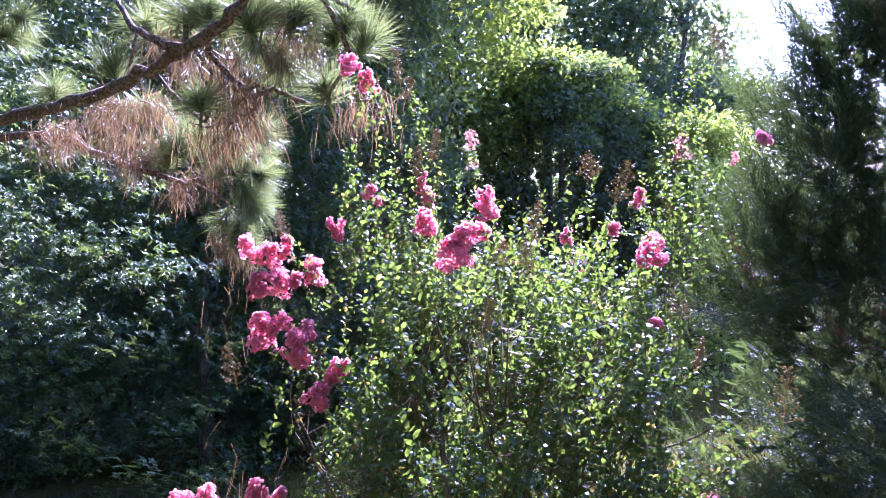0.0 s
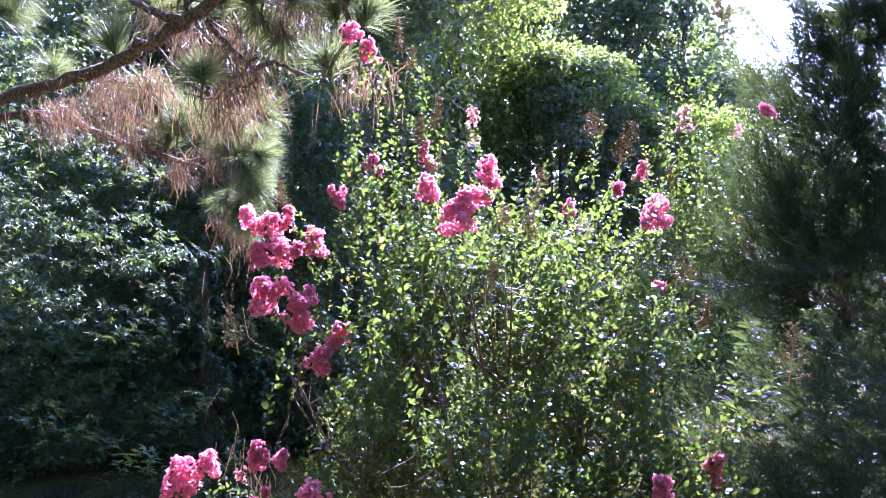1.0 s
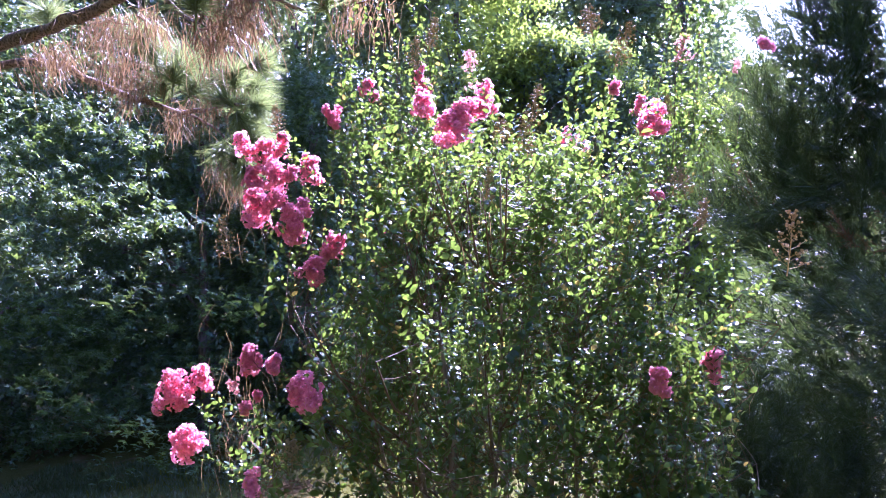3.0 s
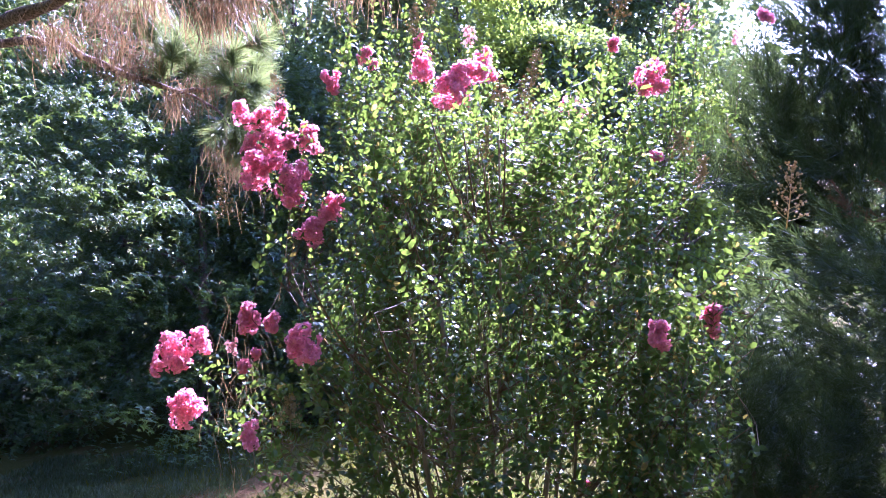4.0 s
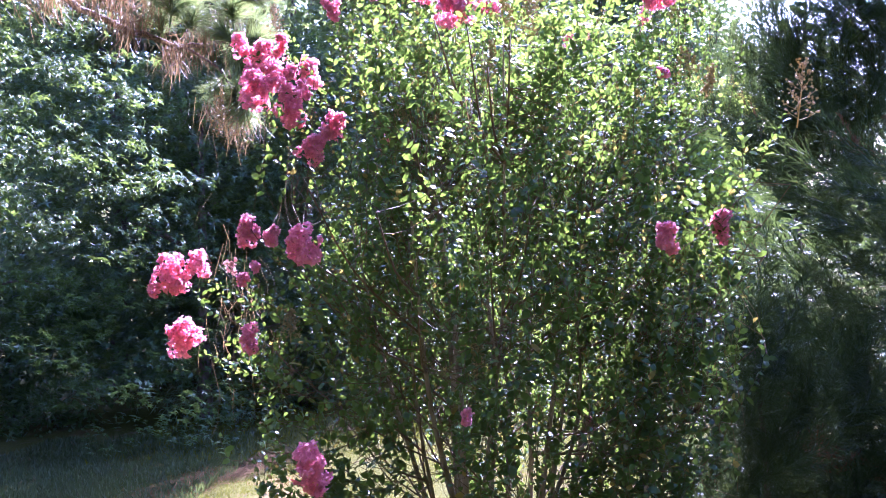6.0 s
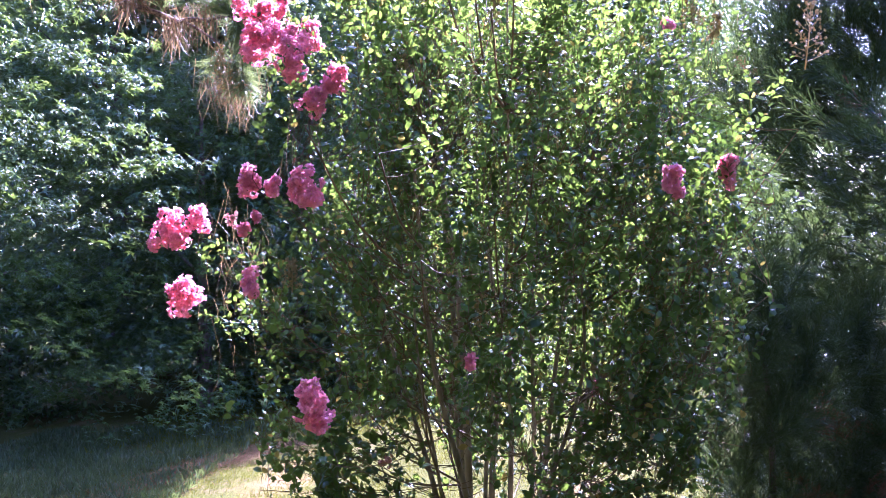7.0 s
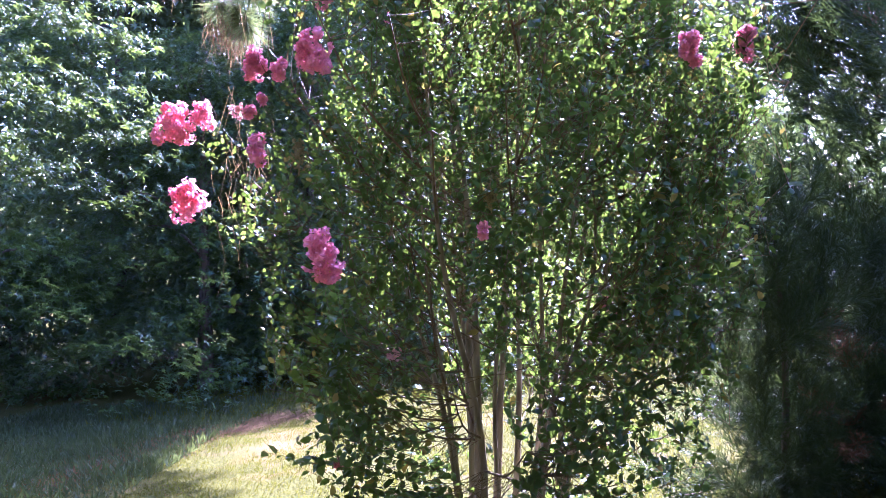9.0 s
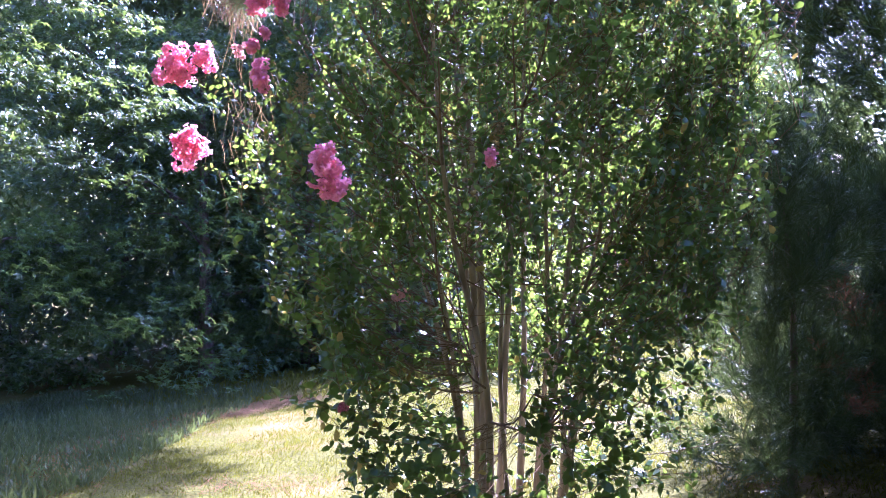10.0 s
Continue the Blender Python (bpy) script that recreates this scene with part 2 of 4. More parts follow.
def sheet():
    s = np.sinh(np.linspace(-5.2, 5.2, 170)) / np.sinh(5.2) * 420
    X, Y = np.meshgrid(s, s + 7.0, indexing="ij")
    V = np.stack([X, Y, ground_z(X, Y)], -1).reshape(-1, 3)
    k = len(s)
    i, j = np.meshgrid(np.arange(k - 1), np.arange(k - 1), indexing="ij")
    a = (i * k + j).ravel()
    return V, np.concatenate([np.stack([a, a + k, a + k + 1], -1), np.stack([a, a + k + 1, a + 1], -1)])


ground = new("ground", mesh_of("ground", *sheet(), SOIL, True))
tagged(ground, "sloping lawn of thin grass over sandy soil with pine straw", "lawn", kind="structure")


def grass(name, count, xr, yr, tall, label, spread=0.4, blades=GRASS):
    x, y = rng.uniform(*xr, count), rng.uniform(*yr, count)
    keep = np.sin(2.3 * x + 1) * np.sin(1.9 * y) + 0.6 * np.sin(5 * x - 3 * y) + rng.normal(size=count) * 0.5 > -0.75
    x, y = x[keep], y[keep]
    k = len(x)
    at = np.stack([x, y, ground_z(x, y) - 0.005], -1)
    way = np.stack([rng.normal(size=k) * spread, rng.normal(size=k) * spread, np.ones(k)], -1)
    blade = (np.array([(-0.5, 0, 0), (0.5, 0, 0), (0.3, 0.55, 0.05), (0, 1, 0.35)]), np.array([(0, 1, 2), (0, 2, 3)]))
    length = tall * rng.uniform(0.5, 1.3, k)
    g = strew(blade, at, way, rng.normal(size=(k, 3)), length, 0.0065 * rng.uniform(0.6, 1.5, k), length)
    return tagged(new(name, mesh_of(name, *g, blades)), label, "grass", kind="stuff")


grass("lawn_grass", 105000, (-5.0, 4.0), (3.8, 12), 0.036, "short sunlit yellow-green lawn grass")
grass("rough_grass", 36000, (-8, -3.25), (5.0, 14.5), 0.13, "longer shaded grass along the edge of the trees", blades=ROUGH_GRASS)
grass("meadow_grass", 26000, (-6, 9), (12, 24), 0.16, "sunlit grass beyond the shrub", 0.6)


# ---- broadleaf trees ----
def crown_leaves(centres, radii, per, template, size, droop=0.3, flat=0.62, loose=0.75, slope=0.0):
    """Leaves in clumps: each clump a shell of leaves, facing out and up."""
    at, out = [], []
    for c, r in zip(centres, radii):
        k = max(3, int(per * r * r))
        d = unit(rng.normal(size=(k, 3)) * (1, 1, flat))
        q = r * rng.uniform(0.45, 1.08, (k, 1)) ** 0.6
        spot = d * q * (1, 1, flat)
        spot[:, 2] += slope * spot[:, 1]
        at.append(np.asarray(c) + spot)
        out.append(d)
    at, out = np.concatenate(at), np.concatenate(out)
    k = len(at)
    way = unit(out + rng.normal(size=(k, 3)) * 0.7 - (0, 0, droop))
    up = unit((0, 0, 0.85) + out * 0.3 + rng.normal(size=(k, 3)) * loose)
    if slope:
        # high leaves tilted to glint at the camera, low ones to show dark undersides
        high = np.clip((at[:, 2:] - 1.8) / 0.4, 0, 1)
        face = unit(high * (0.62, -0.12, 0.75) + (1 - high) * (0.15, 0.5, 0.8))
        way = unit(way - 0.8 * (way * face).sum(1, keepdims=True) * face)
        up = unit(face + rng.normal(size=(k, 3)) * (0.35 + 0.15 * high))
    return strew(template, at, way, up, size * rng.uniform(0.6, 1.3, k))


def clump_field(base, lo, hi, rx, ry, n, r, top=0.6):
    """Clump centres over the outside of a crown of half-widths rx, ry between two heights."""
    out, rad = [], []
    for _ in range(n):
        u = rng.uniform(0, 1)
        a = rng.uniform(0, 2 * np.pi)
        w = (1 - max(0, (u - (1 - top)) / top) ** 2.2) ** 0.5 * (0.72 + 0.28 * min(1, u / 0.25))
        f = w * rng.uniform(0.35, 1.0) ** 0.5 * (0.85 + 0.15 * math.sin(5 * a + 7 * u))
        out.append((base[0] + rx * f * math.cos(a), base[1] + ry * f * math.sin(a), lo + (hi - lo) * u))
        rad.append(r * rng.uniform(0.45, 1.45))
    return np.array(out), np.array(rad)


def broadleaf(name, place, height, girth, lo, rx, ry, clumps, r, per, template, size, leaf, label, top=0.6, limbs=9, group="", droop=0.3, boughs=(), flat=0.62, slope=0.0):
    z0 = float(ground_z(place[0], place[1])) - 0.15
    base = (place[0], place[1], z0)
    tree = thing(name, base, label, "tree", group)
    lean = rng.normal(size=2) * 0.05 * height
    spine = smooth_line([base, (base[0] + lean[0] * 0.3, base[1] + lean[1] * 0.3, z0 + height * 0.35),
                         (base[0] + lean[0], base[1] + lean[1], z0 + height * 0.88)], 12)
    part("trunk", tube(spine, np.linspace(girth, girth * 0.2, 12), 9, 0.06), DARK_BARK, tree, smooth=True)
    centres, radii = clump_field(base, z0 + lo, z0 + height, rx, ry, clumps, r, top)
    if boughs:
        centres = np.concatenate([[b[:3] for b in boughs], centres])
        radii = np.concatenate([[b[3] for b in boughs], radii])
    order = list(len(boughs) + rng.permutation(len(centres) - len(boughs))[:limbs])
    for i in order:
        c = centres[i]
        k = int(np.clip(np.searchsorted(spine[:, 2], c[2] - 0.25 * np.hypot(*(c[:2] - spine[5, :2]))) - 1, 2, 10))
        line = smooth_line([spine[k], spine[k] * 0.5 + c * 0.5 + (0, 0, 0.12 * height * rng.uniform(-0.2, 0.5)), c], 7)
        part("limb", tube(line, np.linspace(girth * (0.1 if boughs else 0.24), girth * 0.04, 7), 6, 0.05), DARK_BARK, tree, smooth=True)
    part("crown", crown_leaves(centres, radii, per, template, size, droop, flat, loose=0.75 if template is KITE else 0.32, slope=slope), leaf, tree, kind="stuff")
    return tree


WOODS = "trees at the edge of the lawn"
# a low sweetgum whose boughs hang in tiers, each lit from above
tiers = [(-5.5, 9.75, 0.85, 0.28), (-3.1, 9.9, 0.15, 0.22), (-3.6, 10.1, -0.1, 0.25), (-4.4, 10.3, 0.0, 0.25), (-3.4, 10.6, 0.9, 0.25), (-3.3, 10.8, 1.8, 0.3)]
for k in range(9):
    u = k / 8
    tiers.append((-5.6 + 1.9 * u + 0.1 * rng.normal(), 10.0 + 0.6 * u, 0.55 - 1.0 * u + 0.12 * rng.normal(), rng.uniform(0.14, 0.24)))
for row in range(15):
    for k in range(20):
        x = -7.6 + 0.24 * k + 0.12 * rng.normal()
        z = 2.15 + 0.28 * row + 0.2 * math.sin(2.1 * x + 1.7 * row) + 0.1 * rng.normal() + 0.1 * (x + 5)
        if x < np.interp(z, (1.7, 2.2, 2.7, 2.95, 3.2, 3.8, 4.3, 5.3), (-4.0, -3.4, -3.2, -3.1, -3.7, -3.95, -4.0, -4.6)) and rng.uniform() < 0.9:
            tiers.append((x, 9.35 + 0.3 * (z - 1.6) + 0.16 * rng.normal(), z, rng.uniform(0.16, 0.32)))
for k in range(10):
    x, y = rng.uniform(-10.0, -4.2), rng.uniform(12.8, 14.2)
    tiers.append((x, y, float(ground_z(x, y)) + rng.uniform(0.1, 2.0), 0.55))
for k in range(12):
    tiers.append((rng.uniform(-8.5, -4.0), rng.uniform(12.6, 13.8), rng.uniform(-0.2, 1.6), 0.5))
broadleaf("sweetgum_tree", (-8.7, 12.6), 6.2, 0.13, 5.6, 0.8, 0.4, 6, 0.5, 225, STAR, 0.125, GUM_LEAF, "dark green sweetgum with star-shaped leaves, low boughs near the grass", 0.55, 2, WOODS, flat=0.3, boughs=tiers, slope=0.32)
broadleaf("sweetgum_tree", (-10.6, 15.8), 17.5, 0.22, 0.8, 3.9, 2.6, 210, 0.9, 150, STAR_FAR, 0.19, GUM_LEAF, "tall green sweetgum behind the low one", 0.5, 12, WOODS)
broadleaf("sweetgum_tree", (-5.4, 16.4), 7.9, 0.2, 0.6, 2.6, 1.6, 150, 0.85, 135, STAR_FAR, 0.18, GUM_LEAF, "shaded sweetgum with a dense crown", 0.5, 10, WOODS)
# unseen high boughs, added along the sun's rays to shade the lawn's left side
SHADE_BOUGHS = []
while len(SHADE_BOUGHS) < 310:
    gy = rng.uniform(4.5, 14.0)
    gx = np.interp(gy, (5, 6, 7.1, 7.7, 8.2, 10, 12.5, 14), (-1.9, -2.0, -2.1, -3.1, -3.6, -3.5, -3.3, -2.8)) - 0.4 - 6.5 * rng.uniform()
    z = rng.uniform(8.8, 12.0)
    if gx < -3.6 and gy < 5.8:
        continue
    s = (z - float(ground_z(gx, gy))) / math.tan(radians(SUN_EL))
    x, y = gx + s * math.sin(radians(SUN_AZ)), gy + s * math.cos(radians(SUN_AZ))
    if 4.3 + 0.275 * y < z < 5.6 + 0.275 * y and (y > 19.5 or x > 0.35):
        SHADE_BOUGHS.append((x, y, z, rng.uniform(0.4, 0.75)))
broadleaf("sweetgum_tree", (-3.3, 17.5), 8.6, 0.2, 0.3, 1.6, 1.4, 150, 0.75, 150, STAR_FAR, 0.18, GUM_LEAF, "shaded sweetgum on the far side of the lawn", 0.5, 8, WOODS)
broadleaf("oak_tree", (-6.5, 23.0), 14.5, 0.3, 0.5, 3.6, 2.4, 230, 1.15, 92, KITE, 0.24, FAR_LEAF, "dense shaded oak with leaves down to the ground", 0.5, 12, WOODS)
broadleaf("oak_tree", (-9.6, 21.5), 20.0, 0.3, 1.0, 4.2, 2.6, 250, 1.2, 95, KITE, 0.25, FAR_LEAF, "tall oak behind the sweetgums", 0.5, 10, WOODS)
broadleaf("oak_tree", (-1.7, 21.5), 14.0, 0.25, 0.4, 2.1, 1.6, 140, 0.95, 100, KITE, 0.22, FAR_LEAF, "dark oak behind a sweetgum, with added high boughs that shade the lawn", 0.5, 8, WOODS, boughs=[(0.5, 18.6, 8.4, 0.8), (1.2, 19.0, 8.7, 0.8), (0.8, 18.8, 9.6, 0.8), (1.5, 19.0, 10.0, 0.7), (0.1, 18.4, 9.0, 0.7)] + SHADE_BOUGHS)
broadleaf("vine_draped_tree", (1.0, 27.5), 19.0, 0.3, 1.0, 3.0, 2.4, 200, 1.0, 121, KITE, 0.22, SUNLIT_LEAF, "tall tree draped in bright yellow-green vines", 0.5, 10, WOODS)
broadleaf("oak_tree", (10.5, 36.0), 17.5, 0.4, 2.0, 3.9, 3.2, 190, 1.35, 66, KITE, 0.3, FAR_LEAF, "tall dark oak with sky showing through its crown", 0.6, 16, WOODS)
broadleaf("oak_tree", (-2.0, 29.0), 16.5, 0.3, 1.0, 3.2, 1.8, 230, 1.1, 80, KITE, 0.22, FAR_LEAF, "tall slender oak behind the low thicket", 0.5, 10, WOODS)
broadleaf("oak_tree", (12.6, 31.0), 10.8, 0.25, 1.0, 2.8, 2.2, 170, 1.0, 90, KITE, 0.24, FAR_LEAF, "hazy oak beside the conifer, open against the sky", 0.6, 12, WOODS)
broadleaf("oak_tree", (5.5, 38.0), 18.5, 0.45, 2.0, 6.5, 4.0, 230, 1.5, 66, KITE, 0.32, FAR_LEAF, "tall oak behind the vine thicket", 0.6, 16, WOODS)
broadleaf("oak_tree", (-5.5, 36.0), 24.0, 0.45, 2.0, 7.0, 4.0, 190, 1.6, 50, KITE, 0.36, FAR_LEAF, "tall hazy oak in the far woods", 0.6, 12, WOODS)
broadleaf("oak_tree", (-17.0, 25.0), 23.0, 0.4, 1.0, 7.0, 5.0, 150, 1.6, 40, KITE, 0.4, FAR_LEAF, "tall shaded oak behind the sweetgums", 0.6, 12, WOODS)
# unseen canopy, added above the view to block sky light on the left
broadleaf("oak_tree", (-7.4, 5.8), 15.5, 0.3, 8.3, 4.1, 3.3, 240, 1.2, 52, KITE, 0.36, FAR_LEAF, "unseen oak added to keep sky light off the near side of the lawn", 0.6, 10, WOODS)
# second added canopy, behind the camera, against sky light
broadleaf("oak_tree", (-4.5, -3.5), 18.0, 0.32, 8.0, 5.0, 3.6, 130, 1.4, 60, KITE, 0.32, FAR_LEAF, "unseen spreading oak added behind the camera to cut the sky light", 0.6, 10, WOODS)
# sunlit shrubs: the brighter leaf colour stands in for the sunlight
broadleaf("privet_shrub", (9.0, 26.0), 8.5, 0.2, 0.2, 2.3, 1.8, 130, 0.8, 176, KITE, 0.19, SUNLIT_LEAF, "tall shrub with sunlit yellow-green shoots", 0.5, 8, WOODS)
# added to close a bright gap, its shade put into the dark leaf colour
broadleaf("privet_shrub", (-9.6, 16.2), 3.4, 0.06, 0.1, 2.8, 1.0, 90, 0.5, 260, KITE, 0.14, GUM_LEAF, "low shrub added as dark fill in the shade of the sweetgums", 0.6, 6, WOODS)
broadleaf("privet_shrub", (1.6, 15.0), 2.6, 0.06, 0.1, 1.6, 1.0, 70, 0.45, 418, KITE, 0.11, SUNLIT_LEAF, "low sunlit shrub beyond the lawn", 0.6, 6, WOODS)
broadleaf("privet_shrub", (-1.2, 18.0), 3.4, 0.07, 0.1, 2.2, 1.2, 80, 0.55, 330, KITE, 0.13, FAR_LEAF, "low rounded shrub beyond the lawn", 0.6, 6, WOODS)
broadleaf("privet_shrub", (4.6, 19.0), 3.0, 0.07, 0.1, 2.2, 1.2, 80, 0.55, 330, KITE, 0.13, SUNLIT_LEAF, "low sunlit shrub in front of the thicket", 0.6, 6, WOODS)


def thicket(place, rx, ry, high, label):
    """A block of trees smothered in vines, flat on top, with an overhanging lip of shoots."""
    z0 = float(ground_z(place[0], place[1])) - 0.1
    ob = thing("vine_thicket", (*place, z0), label, "thicket", WOODS)
    for k in range(6):
        a = (place[0] + rng.uniform(-0.7, 0.7) * rx, place[1] + rng.uniform(-0.5, 0.5) * ry, z0)
        top = (a[0] + rng.normal() * 0.4, a[1] + rng.normal() * 0.3, z0 + high * 0.93)
        part("trunk", tube(smooth_line([a, top], 8), np.linspace(0.16, 0.05, 8), 7, 0.06), DARK_BARK, ob, smooth=True)
    c, r = [], []
    for _ in range(330):
        u, a = rng.uniform(0, 1), rng.uniform(0, 2 * np.pi)
        f = rng.uniform(0.7, 1.0) * (1 + 0.12 * math.sin(5 * a + 4 * u) + 0.1 * math.sin(3 * a - 7 * u)) * (1 - 0.3 * max(0, u - 0.7) / 0.3)
        c.append((place[0] + rx * f * math.cos(a), place[1] + ry * f * math.sin(a), z0 + high * u * 0.97))
        r.append(rng.uniform(0.35, 1.0))
    part("foliage", crown_leaves(c, r, 205, KITE, 0.2, 0.5), FAR_LEAF, ob, kind="stuff")
    # top shoots take the sunlit leaf colour, the sides the darker one
    c, r = [], []
    for _ in range(190):
        a, f = rng.uniform(0, 2 * np.pi), rng.uniform(0, 1) ** 0.5
        c.append((place[0] + rx * 1.05 * f * math.cos(a), place[1] + ry * 1.05 * f * math.sin(a), z0 + high * (0.97 - 0.16 * f ** 3) + rng.uniform(-0.15, 0.25) + 0.35 * math.sin(4 * a + 5 * f)))
        r.append(rng.uniform(0.25, 0.5))
    part("vine_top", crown_leaves(c, r, 330, KITE, 0.17, 0.2), SUNLIT_LEAF, ob, "vine shoots in the brighter, sunlit yellow-green leaf colour", kind="stuff")
    return ob


thicket((4.4, 27.5), 3.0, 2.2, 11.2, "flat-topped thicket smothered in green vines, sunlit along its top")
thicket((-2.2, 25.0), 2.4, 1.8, 9.6, "lower shaded thicket of vines beside the tall one")
thicket((8.2, 30.5), 2.6, 2.0, 9.6, "shaded thicket of vines at the edge of the far woods")


# ---- far woods that close the place round ----
def far_woods():
    c, r = [], []
    for _ in range(620):
        a = rng.uniform(0, 2 * np.pi)
        d = rng.uniform(62, 78)
        x, y = d * math.sin(a), 8 + d * math.cos(a)
        h = 17 + 4 * math.sin(7 * a) + 3 * math.sin(19 * a)
        if y < 0:
            h *= 0.6
        if 0.36 < a < 0.5:
            h *= 0.4
        c.append((x, y, float(ground_z(x, y)) + h * rng.uniform(0.02, 1)))
        r.append(rng.uniform(2.2, 4.0))
    return crown_leaves(c, r, 6, KITE, 1.15, 0.3)


def shade_woods():
    """Unseen tall ring of leaf clumps, added on the near side to block sky light."""
    c, r = [], []
    for _ in range(1300):
        a, d = rng.uniform(radians(105), radians(288)), rng.uniform(12, 19)
        x, y = d * math.sin(a), 2 + d * math.cos(a)
        c.append((x, y, float(ground_z(x, y)) + 24 * rng.uniform(0.0, 1)))
        r.append(rng.uniform(1.5, 2.6))
    return crown_leaves(c, r, 6, KITE, 1.0, 0.3)


tagged(new("far_woods", mesh_of("far_woods", *far_woods(), FAR_LEAF)), "distant hazy green woods around the lawn", "woods", kind="stuff")
# dark leaf here keeps the added ring from bouncing sunlight back
tagged(new("shade_woods", mesh_of("shade_woods", *shade_woods(), GUM_LEAF)), "unseen ring of dark foliage added behind the camera to block sky light", "woods", kind="stuff")


# ---- pine ----
def needle_tuft(count, length, open_angle, curve):
    """A brush of long needles round a twig end, along +z."""
    blade = (np.array([(-0.5, 0, 0), (0.5, 0, 0), (-0.4, 0.5, 0.0), (0.4, 0.5, 0.0), (0, 1, 0.0)]), np.array([(0, 1, 3), (0, 3, 2), (2, 3, 4)]))
    a = rng.uniform(0, 2 * np.pi, count)
    th = np.radians(open_angle) * rng.uniform(0.1, 1, count) ** 0.6
    way = np.stack([np.sin(th) * np.cos(a), np.sin(th) * np.sin(a), np.cos(th)], -1)
    way = unit(way + rng.normal(size=(count, 3)) * 0.1)
    at = np.stack([np.zeros(count), np.zeros(count), rng.uniform(-0.07, 0.05, count)], -1)
    L = length * rng.uniform(0.65, 1.1, count)
    v, t = strew(blade, at, way, rng.normal(size=(count, 3)), L, 0.004)
    d = np.linalg.norm(v[:, :2], axis=1)
    v[:, 2] -= curve * d * d
    stick = tube([(0, 0, -0.16), (0, 0, -0.06), (0, 0, 0.03)], (0.007, 0.008, 0.003), 5)
    return pile([(v, t), stick])


GREEN_TUFTS = [mesh_of("green_tuft", *needle_tuft(400, 0.27, 58 + 12 * k, 0.5), NEEDLE_GREEN) for k in range(4)]


def hanging_needles(count, reach, drop):
    """Dead needles caught along a twig, hanging and crossing."""
    strip = (np.array([(-0.5, 0, 0), (0.5, 0, 0), (-0.45, 0.35, 0.07), (0.45, 0.35, 0.07), (-0.4, 0.7, 0.05), (0.4, 0.7, 0.05), (0, 1, -0.05)]),
             np.array([(0, 1, 3), (0, 3, 2), (2, 3, 5), (2, 5, 4), (4, 5, 6)]))
    at = rng.normal(size=(count, 3)) * (reach, reach, reach * 0.75)
    way = np.stack([rng.normal(size=count) * 0.38, rng.normal(size=count) * 0.38, -np.ones(count) * drop], -1)
    wild = rng.uniform(size=count) < 0.25
    way[wild] = rng.normal(size=(wild.sum(), 3))
    L = rng.uniform(0.1, 0.27, count)
    v, t = strew(strip, at, way, rng.normal(size=(count, 3)), L, 0.0045, L)
    return pile([(v, t), tube([(-0.1, 0, 0.02), (0, 0.01, 0), (0.09, 0, 0.03)], (0.006, 0.006, 0.004), 5)])


BROWN_TUFTS = [mesh_of("brown_tuft", *hanging_needles(150, 0.06 + 0.012 * k, 1.0 + 0.2 * k), NEEDLE_BROWN) for k in range(5)]
pine_z = float(ground_z(-5.6, 7.0))
pine = thing("pine_tree", (-5.6, 7.0, pine_z), "pine with scaly bark, green needle tufts and hanging dead brown needles", "tree")
part("trunk", tube(smooth_line([(-5.6, 7.0, pine_z - 0.1), (-5.55, 7.0, 3.5), (-5.7, 7.1, 9.5)], 16), np.linspace(0.2, 0.09, 16), 12, 0.07), PINE_BARK, pine, smooth=True)


def upper_crown(n):
    """Long needles in brushes over the high limbs."""
    spots = []
    while len(spots) < 340:
        p = np.array((-5.6, 6.8, 0)) + rng.normal(size=3) * (2.0, 1.9, 0) + (0, 0, rng.uniform(5.6, 12.5))
        if p[2] > 4.5 + 0.29 * max(p[1], 3.5) and abs(p[0] + 5.6) < 3.6 * (1.3 - p[2] / 14) + 0.6:
            spots.append(p)
    at = np.repeat(np.array(spots), n, axis=0) + rng.normal(size=(340 * n, 3)) * 0.16
    blade = (np.array([(-0.5, 0, 0), (0.5, 0, 0), (0, 1, 0.05)]), np.array([(0, 1, 2)]))
    return strew(blade, at, rng.normal(size=(340 * n, 3)) + (0, 0, 0.3), rng.normal(size=(340 * n, 3)), 0.36, 0.03)


part("crown", upper_crown(150), NEEDLE_GREEN, pine, kind="stuff")


def limb(points, r0, r1, n=14):
    line = smooth_line(points, n)
    line[1:-1] += rng.normal(size=(n - 2, 3)) * r0 * 0.22
    part("limb", tube(line, np.linspace(r0, r1, n), 8, 0.12), PINE_BARK, pine, smooth=True)


limb([(-5.6, 7.0, 4.5), (-4.6, 6.7, 4.55), (-3.79, 6.37, 4.64), (-3.09, 5.98, 4.72), (-2.35, 5.48, 4.81), (-2.01, 5.19, 4.89), (-1.69, 4.95, 4.98), (-1.42, 4.75, 5.08), (-1.22, 4.62, 5.22), (-1.03, 4.43, 5.4)], 0.062, 0.03, 40)
limb([(-5.55, 7.0, 6.0), (-4.6, 6.6, 6.9), (-3.4, 6.2, 7.6)], 0.05, 0.015)
limb([(-5.6, 7.0, 6.8), (-6.6, 6.4, 7.6), (-7.6, 5.9, 8.2)], 0.05, 0.015)
limb([(-5.62, 7.05, 7.6), (-5.2, 8.0, 8.6), (-4.6, 9.0, 9.4)], 0.04, 0.012)
limb([(-1.69, 4.95, 4.98), (-1.71, 5.01, 5.17), (-1.78, 5.13, 5.35), (-1.82, 5.15, 5.58)], 0.022, 0.012)
limb([(-1.69, 4.95, 4.98), (-1.93, 5.1, 5.06), (-2.19, 5.32, 5.22), (-2.38, 5.54, 5.45)], 0.034, 0.018)
